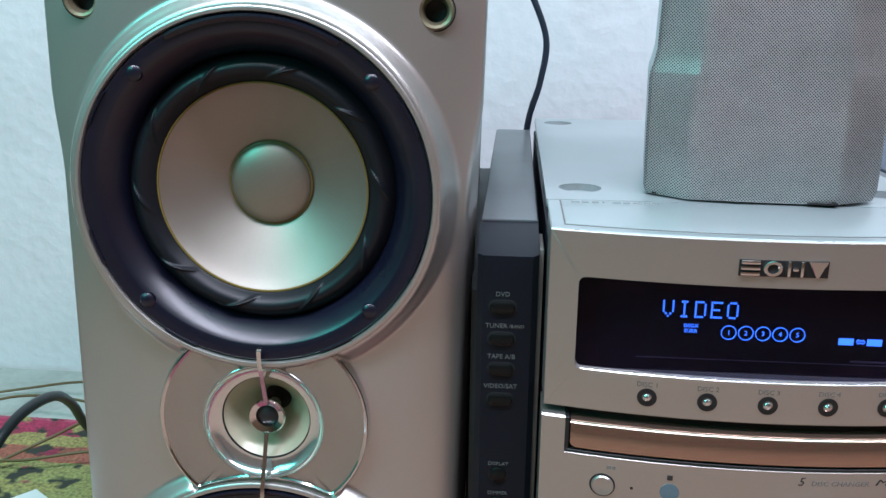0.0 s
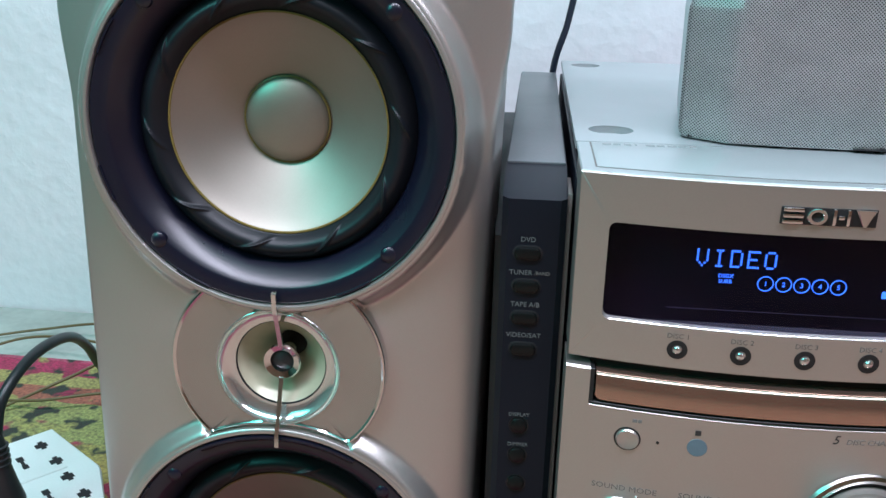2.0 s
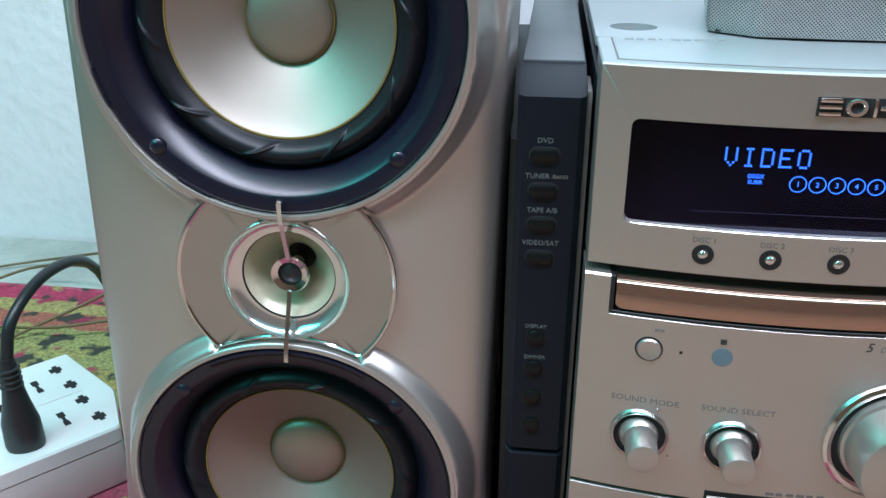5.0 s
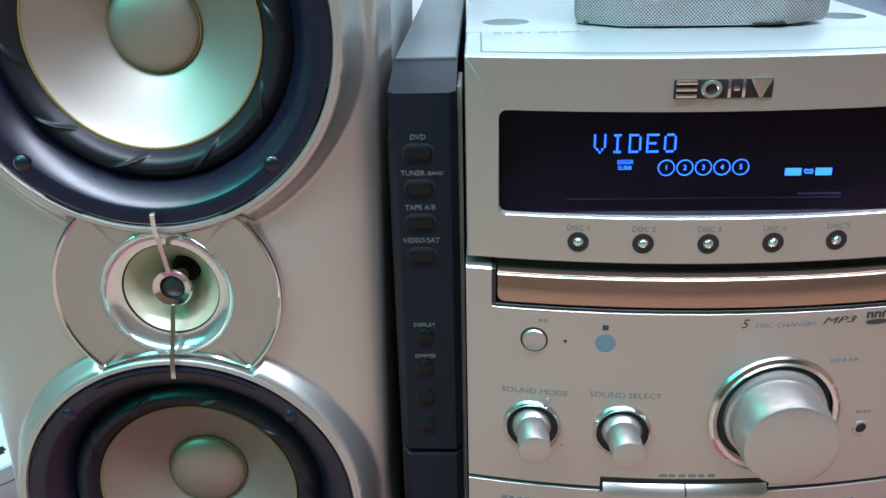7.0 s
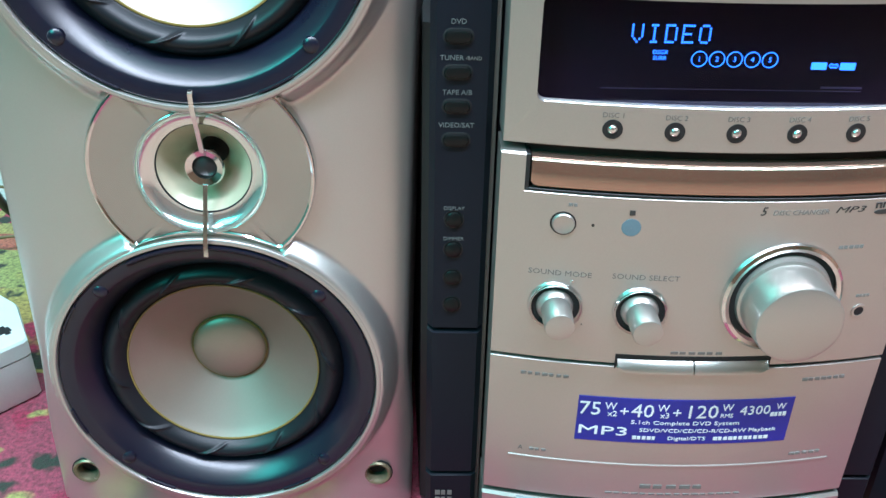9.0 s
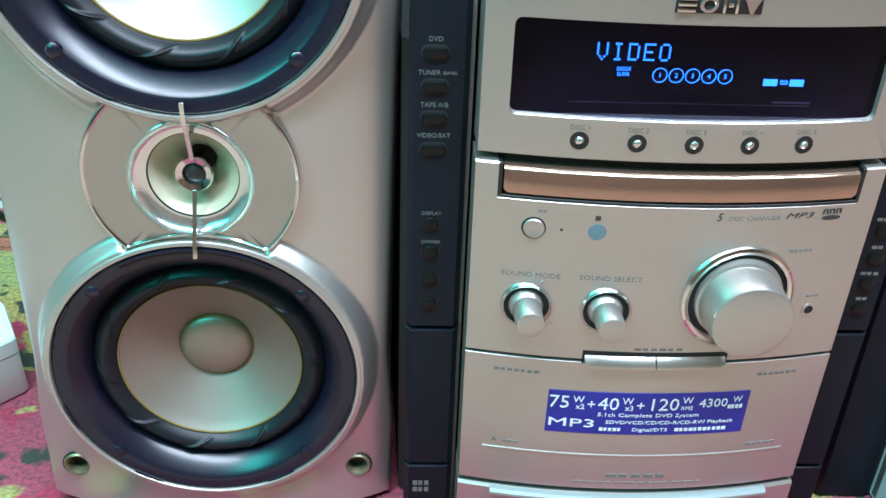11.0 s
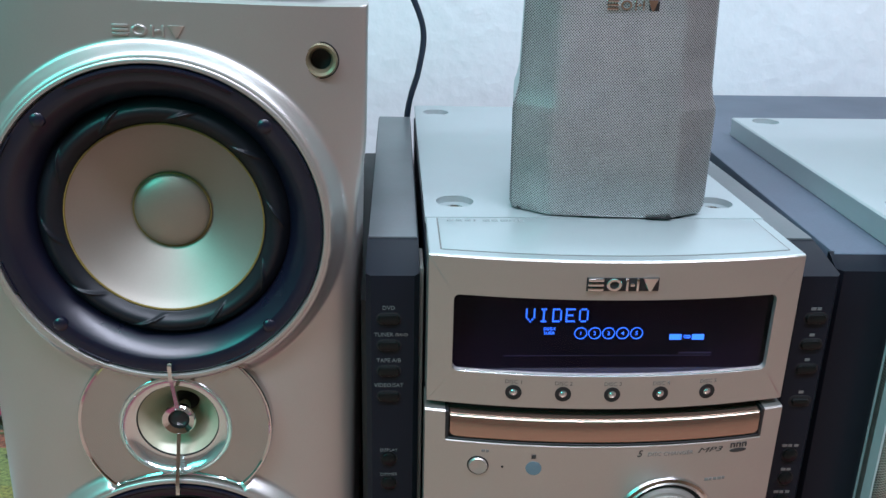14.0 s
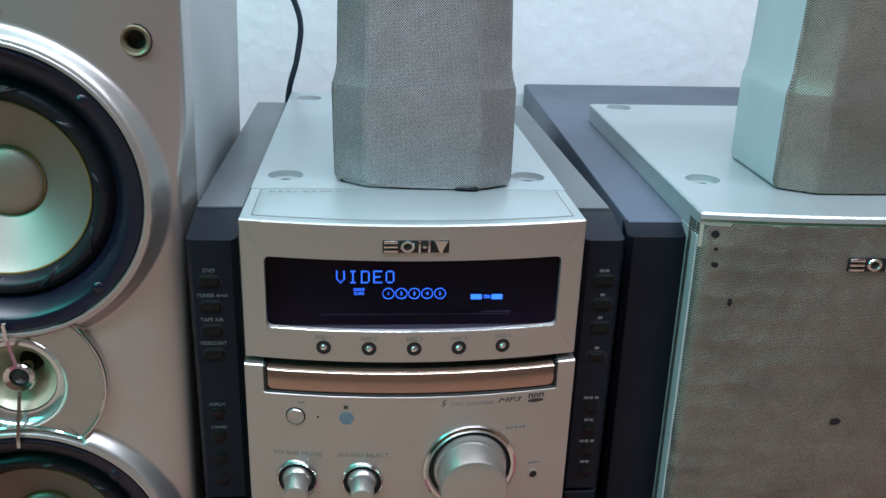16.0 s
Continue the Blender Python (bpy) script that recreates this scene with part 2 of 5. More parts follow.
def wall_paint():
    """Rough, brush-painted white plaster with lumps and pits."""
    m = material("lumpy_white_plaster", (0.84, 0.83, 0.85), 0.55, grain=0.06, grain_size=70, stain=0.06, stain_size=6)
    nt = m.node_tree
    b = nt.nodes["Principled BSDF"]
    tc = nt.nodes.new("ShaderNodeTexCoord")
    n1 = nt.nodes.new("ShaderNodeTexNoise"); n1.inputs["Scale"].default_value = 55; n1.inputs["Detail"].default_value = 6
    n2 = nt.nodes.new("ShaderNodeTexVoronoi"); n2.inputs["Scale"].default_value = 60
    ad = nt.nodes.new("ShaderNodeMath"); ad.operation = "MULTIPLY_ADD"; ad.inputs[1].default_value = 0.35
    bp = nt.nodes.new("ShaderNodeBump"); bp.inputs["Strength"].default_value = 0.4; bp.inputs["Distance"].default_value = 0.004
    nt.links.new(tc.outputs["Object"], n1.inputs["Vector"]); nt.links.new(tc.outputs["Object"], n2.inputs["Vector"])
    nt.links.new(n2.outputs["Distance"], ad.inputs[0]); nt.links.new(n1.outputs["Fac"], ad.inputs[2])
    nt.links.new(ad.outputs[0], bp.inputs["Height"]); nt.links.new(bp.outputs["Normal"], b.inputs["Normal"])
    return m


def carpet_material():
    """Worn red carpet with a pink border stripe and a yellow-green flower ground with dark leaves."""
    m = bpy.data.materials.new("floral_carpet")
    m.use_nodes = True
    nt = m.node_tree
    b = nt.nodes["Principled BSDF"]
    b.inputs["Roughness"].default_value = 0.95
    tc = nt.nodes.new("ShaderNodeTexCoord")
    sep = nt.nodes.new("ShaderNodeSeparateXYZ")
    warp = nt.nodes.new("ShaderNodeTexNoise"); warp.inputs["Scale"].default_value = 30; warp.inputs["Detail"].default_value = 2
    nt.links.new(tc.outputs["Object"], warp.inputs["Vector"])
    nt.links.new(tc.outputs["Object"], sep.inputs[0])
    jit = nt.nodes.new("ShaderNodeMath"); jit.operation = "MULTIPLY_ADD"; jit.inputs[1].default_value = 0.016
    nt.links.new(warp.outputs["Fac"], jit.inputs[0]); nt.links.new(sep.outputs["Y"], jit.inputs[2])
    ramp = nt.nodes.new("ShaderNodeValToRGB")
    mr = nt.nodes.new("ShaderNodeMapRange")
    mr.inputs["From Min"].default_value, mr.inputs["From Max"].default_value = -0.2, 0.5
    nt.links.new(jit.outputs[0], mr.inputs["Value"]); nt.links.new(mr.outputs["Result"], ramp.inputs["Fac"])
    cr = ramp.color_ramp
    cr.interpolation = "CONSTANT"
    stops = [(0.0, (0.40, 0.07, 0.12)), (0.53, (0.5, 0.42, 0.12)), (0.70, (0.42, 0.42, 0.14)), (0.80, (0.50, 0.16, 0.10)),
             (0.845, (0.5, 0.42, 0.14)), (0.882, (0.60, 0.05, 0.14)), (0.925, (0.62, 0.12, 0.20))]
    for i, (p, c) in enumerate(stops):
        e = cr.elements[i] if i < 2 else cr.elements.new(p)
        e.position, e.color = p, (*c, 1)
    def patch(scale, lo, hi, colour, prev, seed):
        n = nt.nodes.new("ShaderNodeTexNoise"); n.inputs["Scale"].default_value = scale; n.inputs["Detail"].default_value = 2.5
        mp = nt.nodes.new("ShaderNodeMapping"); mp.inputs["Location"].default_value = (seed, seed * 2, 0)
        nt.links.new(tc.outputs["Object"], mp.inputs["Vector"]); nt.links.new(mp.outputs[0], n.inputs["Vector"])
        r = nt.nodes.new("ShaderNodeMapRange"); r.inputs["From Min"].default_value, r.inputs["From Max"].default_value = lo, hi
        nt.links.new(n.outputs["Fac"], r.inputs["Value"])
        x = nt.nodes.new("ShaderNodeMix"); x.data_type = "RGBA"; x.inputs["B"].default_value = (*colour, 1)
        nt.links.new(prev, x.inputs["A"]); nt.links.new(r.outputs["Result"], x.inputs["Factor"])
        return x.outputs["Result"]
    c = patch(26, 0.56, 0.60, (0.035, 0.05, 0.035), ramp.outputs["Color"], 3)
    c = patch(20, 0.60, 0.64, (0.45, 0.04, 0.10), c, 7)
    c = patch(24, 0.62, 0.66, (0.46, 0.42, 0.13), c, 11)
    c = patch(300, 0.3, 0.9, (0.05, 0.03, 0.03), c, 1)
    nt.links.new(c, b.inputs["Base Color"])
    f = nt.nodes.new("ShaderNodeTexNoise"); f.inputs["Scale"].default_value = 500
    bp = nt.nodes.new("ShaderNodeBump"); bp.inputs["Strength"].default_value = 0.7; bp.inputs["Distance"].default_value = 0.002
    nt.links.new(tc.outputs["Object"], f.inputs["Vector"]); nt.links.new(f.outputs["Fac"], bp.inputs["Height"])
    nt.links.new(bp.outputs["Normal"], b.inputs["Normal"])
    return m


PLASTER = wall_paint()
CARPET = carpet_material()


# ---- mesh helpers ----
def finish(bm, name, mat, smooth=35.0):
    bmesh.ops.remove_doubles(bm, verts=bm.verts, dist=1e-6)
    bmesh.ops.recalc_face_normals(bm, faces=bm.faces)
    me = bpy.data.meshes.new(name)
    bm.to_mesh(me)
    bm.free()
    for p in me.polygons:
        p.use_smooth = True
    me.set_sharp_from_angle(angle=radians(smooth))
    me.materials.append(mat)
    return me


def part(name, bm, mat, parent, label="", smooth=35.0):
    ob = new(name, finish(bm, name, mat, smooth))
    ob.parent = parent
    if label:
        ob["label"] = label
    return ob


def thing(name, m, label, category, group="", kind=""):
    ob = new(name)
    ob.empty_display_size = 0.02
    ob.matrix_world = m
    return tagged(ob, label, category, group, kind)


def loft(loops, caps=True, closed=True, bm=None):
    """A skin through rings of points, each ring with the same count."""
    bm = bm or bmesh.new()
    rings = [[bm.verts.new(p) for p in ring] for ring in loops]
    n = len(rings[0])
    for a, b in zip(rings, rings[1:]):
        for i in range(n if closed else n - 1):
            j = (i + 1) % n
            try:
                bm.faces.new((a[i], a[j], b[j], b[i]))
            except ValueError:
                pass
    if caps:
        bm.faces.new(rings[0])
        bm.faces.new(rings[-1])
    return bm


def lathe(profile, cx=0.0, cz=0.0, segs=64, wobble=None, bm=None, y0=0.0, slope=0.0):
    """Turns (radius, y) points round an axis along y through (cx, cz)."""
    loops = []
    for r, y in profile:
        ring = []
        for i in range(segs):
            a = 2 * math.pi * i / segs
            dy = (wobble(r, a) if wobble else 0.0) + slope * r * math.cos(a)
            ring.append((cx + max(r, 1e-5) * math.cos(a), y0 + y + dy, cz + max(r, 1e-5) * math.sin(a)))
        loops.append(ring)
    return loft(loops, caps=False, bm=bm)


def box(x0, x1, y0, y1, z0, z1, e=0.0015, bm=None, rows=1):
    """A box with bevelled edges."""
    bm = bm or bmesh.new()
    own = bmesh.new()
    bmesh.ops.create_cube(own, size=1)
    for v in own.verts:
        v.co = Vector(((x0 + x1) / 2 + v.co.x * (x1 - x0), (y0 + y1) / 2 + v.co.y * (y1 - y0), (z0 + z1) / 2 + v.co.z * (z1 - z0)))
    if e:
        bmesh.ops.bevel(own, geom=own.edges[:], offset=e, segments=2, profile=0.5, affect="EDGES")
    me = bpy.data.meshes.new("tmp")
    own.to_mesh(me)
    own.free()
    bm.from_mesh(me)
    bpy.data.meshes.remove(me)
    return bm


def spread(x0, x1, n):
    return [x0 + (x1 - x0) * i / n for i in range(n + 1)]


def slab(xs, lo, hi, front, back, e=0.001):
    """An upright slab whose front follows front(x), with chamfered long edges."""
    loops = []
    for x in xs:
        f, a, b = front(x), lo(x), hi(x)
        loops.append([(x, back, a), (x, f + e, a), (x, f, a + e), (x, f, b - e), (x, f + e, b), (x, back, b)])
    return loft(loops)


def round_rect(x0, x1, z0, z1, r, m=14, c=5):
    pts = []
    for (ax, az), (bx, bz), (ox, oz), a0 in (
            ((x0 + r, z0), (x1 - r, z0), (x1 - r, z0 + r), -90), ((x1, z0 + r), (x1, z1 - r), (x1 - r, z1 - r), 0),
            ((x1 - r, z1), (x0 + r, z1), (x0 + r, z1 - r), 90), ((x0, z1 - r), (x0, z0 + r), (x0 + r, z0 + r), 180)):
        pts += [(ax + (bx - ax) * i / m, az + (bz - az) * i / m) for i in range(m)]
        pts += [(ox + r * math.cos(radians(a0 + 90 * i / c)), oz + r * math.sin(radians(a0 + 90 * i / c))) for i in range(c)]
    return pts


def tube(points, radius, bm=None, segs=8, steps=8):
    """A round cable through points (Catmull-Rom)."""
    p = [Vector(q) for q in points]
    p = [p[0] * 2 - p[1]] + p + [p[-1] * 2 - p[-2]]
    line = []
    for i in range(1, len(p) - 2):
        for k in range(steps):
            t = k / steps
            line.append(0.5 * ((2 * p[i]) + (p[i + 1] - p[i - 1]) * t + (2 * p[i - 1] - 5 * p[i] + 4 * p[i + 1] - p[i + 2]) * t * t
                               + (3 * p[i] - p[i - 1] - 3 * p[i + 1] + p[i + 2]) * t ** 3))
    line.append(p[-2])
    loops = []
    for i, q in enumerate(line):
        d = (line[min(i + 1, len(line) - 1)] - line[max(i - 1, 0)]).normalized()
        u = d.cross(Vector((0.31, 0.2, 0.93))).normalized()
        v = d.cross(u)
        loops.append([q + radius * (u * math.cos(2 * math.pi * k / segs) + v * math.sin(2 * math.pi * k / segs)) for k in range(segs)])
    return loft(loops, bm=bm)


def pill(cx, cz, w, h, front, back, e=0.0008, segs=10):
    """A pill-shaped button with a rounded face."""
    def ring(k, y):
        r, s, pts = h / 2 - k, w / 2 - h / 2, []
        for side, a0 in ((1, -90), (-1, 90)):
            for i in range(segs + 1):
                a = radians(a0 + 180 * i / segs)
                pts.append((cx + side * s + r * math.cos(a), y, cz + r * math.sin(a)))
        return pts
    return loft([ring(0, back), ring(0, front + e), ring(e * 0.4, front + e * 0.3), ring(e * 1.3, front)])


def words(text, x, y, z, size, mat, parent, bend=None, name="lettering", stretch=1.0, align="CENTER", depth=0.0001, lean=0.0):
    """Lettering that faces -y, as a mesh, laid on the surface bend(x)."""
    cu = bpy.data.curves.new(name, "FONT")
    cu.body, cu.size, cu.align_x, cu.align_y = text, size, align, "CENTER"
    cu.extrude, cu.resolution_u, cu.shear = depth, 2, lean
    tmp = bpy.data.objects.new(name, cu)
    me = bpy.data.meshes.new_from_object(tmp)
    bpy.data.objects.remove(tmp)
    for v in me.vertices:
        px, pz, py = x + v.co.x * stretch, z + v.co.y, -v.co.z
        v.co = (px, (bend(px) if bend else 0) + y + py, pz)
    me.materials.append(mat)
    ob = new(name, me)
    ob.parent = parent
    return ob


def bars(x0, x1, z, h, front, mat, parent, count, name="print_bar", gap=0.3):
    """A line of small plain bars in place of unreadable print."""
    step = (x1 - x0) / count
    bm = bmesh.new()
    for i in range(count):
        a = x0 + step * i
        b = a + step * (1 - gap * (0.6 + 0.8 * ((i * 37) % 10) / 10))
        box(a, b, front((a + b) / 2) - 0.0002, front((a + b) / 2) + 0.0006, z - h / 2, z + h / 2, 0, bm)
    return part(name, bm, mat, parent)


def badge(cx, cz, w, h, front, mat, parent, depth=0.0012, base=None):
    """A maker's badge drawn as plain raised shapes on a dark backing: stacked bars, a ring, uprights and a wedge."""
    cell = w / 4

    def put(name, bm, m):
        part(name, bm, m, parent)

    for i in range(4):
        a = cx - w / 2 + cell * (i + 0.06)
        b = a + cell * 0.86
        y = front((a + b) / 2)
        mid, t = (a + b) / 2, h * 0.24
        if base:
            put("badge_base", box(a - cell * 0.07, b + cell * 0.07, y - 0.0004, y + 0.001, cz - h * 0.56, cz + h * 0.52, 0.0002), base)
        if i == 0:
            for q in (-1, 0, 1):
                put("badge_bar", box(a, b, y - depth, y + 0.001, cz + q * h * 0.37 - t / 2, cz + q * h * 0.37 + t / 2, depth * 0.25), mat)
        elif i == 1:
            def oval(k, yy):
                return [(mid + (b - a) / 2 * k * math.cos(n * math.pi / 14), yy, cz + h / 2 * k * math.sin(n * math.pi / 14)) for n in range(28)]
            put("badge_ring", loft([oval(1, y + 0.001), oval(1, y - depth * 0.8), oval(0.93, y - depth), oval(0.62, y - depth), oval(0.56, y - depth * 0.8), oval(0.56, y + 0.001)], caps=False), mat)
        elif i == 2:
            for q in (-1, 1):
                put("badge_bar", box(mid + q * cell * 0.29 - t * 0.42, mid + q * cell * 0.29 + t * 0.42, y - depth, y + 0.001, cz - h / 2, cz + h / 2, depth * 0.25), mat)
            put("badge_bar", box(mid - cell * 0.13, mid + cell * 0.13, y - depth, y + 0.001, cz - t / 2, cz + t / 2, depth * 0.25), mat)
        else:
            put("badge_wedge", loft([[(mid - k * (b - a) / 2, yy, cz + h * 0.5), (mid + k * (b - a) / 2, yy, cz + h * 0.5), (mid + 0.0006, yy, cz - h * 0.5), (mid - 0.0006, yy, cz - h * 0.5)] for k, yy in ((1, y + 0.001), (1, y - depth * 0.8), (0.85, y - depth))]), mat)


# ---- the room ----
WALL_Y = 0.578
X0, X1, Y0, CEIL = -1.7, 1.9, -2.3, 2.6


def setting(name, bm, mat, label, category):
    return tagged(new(name, finish(bm, name, mat)), label, category, kind="structure")


setting("floor", box(X0 - 0.1, X1 + 0.1, Y0 - 0.1, WALL_Y + 0.1, -0.1, 0.0, 0), FLOOR_MAT, "bare brown cement floor of the room", "floor")
setting("trim", box(X0 + 0.002, X1 - 0.002, 0.36, WALL_Y - 0.004, 0.0, 0.0025, 0.0005), BARE_FLOOR, "pale cement border strip along the wall", "floor border")
setting("ceiling", box(X0 - 0.1, X1 + 0.1, Y0 - 0.1, WALL_Y + 0.1, CEIL, CEIL + 0.1, 0), CEILING_PAINT, "plain mint-green painted ceiling", "ceiling")
bm = bmesh.new()
nx, nz = 150, 60
verts = [[bm.verts.new((x, WALL_Y + 0.004 * (noise.noise((x * 9, 0, z * 9)) + 0.5 * noise.noise((x * 25, 3, z * 25))), z)) for x in spread(X0, X1, nx)] for z in spread(0.0, CEIL, nz)]
for a, b in zip(verts, verts[1:]):
    for i in range(nx):
        bm.faces.new((a[i], a[i + 1], b[i + 1], b[i]))
back = [bm.verts.new(p) for p in ((X0, WALL_Y + 0.1, 0), (X1, WALL_Y + 0.1, 0), (X1, WALL_Y + 0.1, CEIL), (X0, WALL_Y + 0.1, CEIL))]
bm.faces.new(back)
for edge, (p, q) in ((verts[0], (0, 1)), (verts[-1], (3, 2)), ([r[0] for r in verts], (0, 3)), ([r[-1] for r in verts], (1, 2))):
    bm.faces.new(edge + [back[q], back[p]])
setting("wall_north", bm, PLASTER, "lumpy white painted plaster wall", "wall")
setting("wall_south", box(X0, X1, Y0 - 0.1, Y0, 0, CEIL, 0), ROOM_PAINT, "plain brown painted wall", "wall")
setting("wall_west", box(X0 - 0.1, X0, Y0 - 0.1, WALL_Y + 0.1, 0, CEIL, 0), GREEN_PAINT, "plain dark green painted wall", "wall")
setting("wall_east", box(X1, X1 + 0.1, Y0 - 0.1, WALL_Y + 0.1, 0, CEIL, 0), ROOM_PAINT, "plain brown painted wall", "wall")

# carpet, slightly wavy
bm = bmesh.new()
cx, cy = spread(-1.5, 1.6, 124), spread(-0.10, 0.445, 94)
top = [[bm.verts.new((x, y + (0.004 * noise.noise((x * 6, 1, 0)) if j == 94 else 0), 0.004 + 0.0012 * noise.noise((x * 8, y * 8, 2)))) for x in cx] for j, y in enumerate(cy)]
for a, b in zip(top, top[1:]):
    for i in range(len(cx) - 1):
        bm.faces.new((a[i], a[i + 1], b[i + 1], b[i]))
rim = bmesh.ops.extrude_edge_only(bm, edges=[e for e in bm.edges if e.is_boundary])
for v in rim["geom"]:
    if isinstance(v, bmesh.types.BMVert):
        v.co.z = 0.0002
tagged(new("carpet", finish(bm, "carpet", CARPET)), "worn red carpet with yellow and green flowers", "carpet")


# tube lamps that light the room, out of view
def tube_lamp(p):
    t = thing("tube_lamp", pose(p.x, p.y, p.z + 0.06), "white fluorescent tube lamp hanging below the ceiling", "lamp")
    part("housing", box(-0.5, 0.5, -0.03, 0.03, 0.0, 0.035, 0.004), WHITE_PLASTIC, t)
    part("hanger", box(-0.005, 0.005, -0.005, 0.005, 0.03, CEIL - p.z - 0.06, 0.001), WHITE_PLASTIC, t)
    return t


tube_lamp(TUBE)

# added hood round the teal source, out of view: bent metal, open towards the speakers
hood = thing("unseen_teal_lamp", look(TEAL_SOURCE, (-0.2, 0.1, 0.3)), "unseen teal hood lamp added for the teal light from the left", "lamp")
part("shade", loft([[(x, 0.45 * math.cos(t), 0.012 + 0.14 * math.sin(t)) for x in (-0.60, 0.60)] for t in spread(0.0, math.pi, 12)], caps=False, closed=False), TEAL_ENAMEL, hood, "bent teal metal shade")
cord = tube([TEAL_SOURCE + Vector((-0.08, -0.06, 0.06)), Vector((TEAL_SOURCE.x - 0.09, TEAL_SOURCE.y - 0.07, 2.0)), Vector((TEAL_SOURCE.x - 0.09, TEAL_SOURCE.y - 0.07, CEIL))], 0.004)
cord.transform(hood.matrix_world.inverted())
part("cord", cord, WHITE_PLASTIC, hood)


# ---- the tower speaker ----
SP = pose(-0.2565, 0.0101, 0.0130, -0.58, 1.99, 3.91)
SPK_H, W1, W2 = 0.4707, 0.3544, 0.1086
R_HOLE = 0.0872
SOCKETS = [(-0.0845, 0.4438), (0.0845, 0.4438), (-0.0872, 0.0302), (0.0872, 0.0302)]
HOLES = [(0.0, W1, R_HOLE), (0.0, W2, R_HOLE), (0.0014, (W1 + W2) / 2 + 0.0015, 0.0308)] + [(x, z, 0.0076) for x, z in SOCKETS]


def baffle_half(z):
    """Half the width of the baffle's front edge: broad at both ends, drawn in between."""
    def ease(t):
        t = min(max(t, 0.0), 1.0)
        return t * t * (3 - 2 * t)
    return 0.1070 - 0.0045 * ease((0.405 - z) / 0.05) * ease((z - 0.05) / 0.07)


def baffle_y(x, z):
    y = 0.0045 + 0.015 * (abs(x) / 0.107) ** 4
    r = min(math.hypot(x, z - W1), math.hypot(x, z - W2))
    t = min(max((0.0985 - r) / 0.0085, 0.0), 1.0)
    k = min(max((math.hypot(x - 0.0014, z - (W1 + W2) / 2 - 0.0015) - 0.0560) / 0.0015, 0.0), 1.0)
    y += (-0.0028 * k + 0.0012 * (1 - k) - y) * (t * t * (3 - 2 * t))
    return y + 0.009 * min(max((0.0874 - r) / 0.0005, 0.0), 1.0)


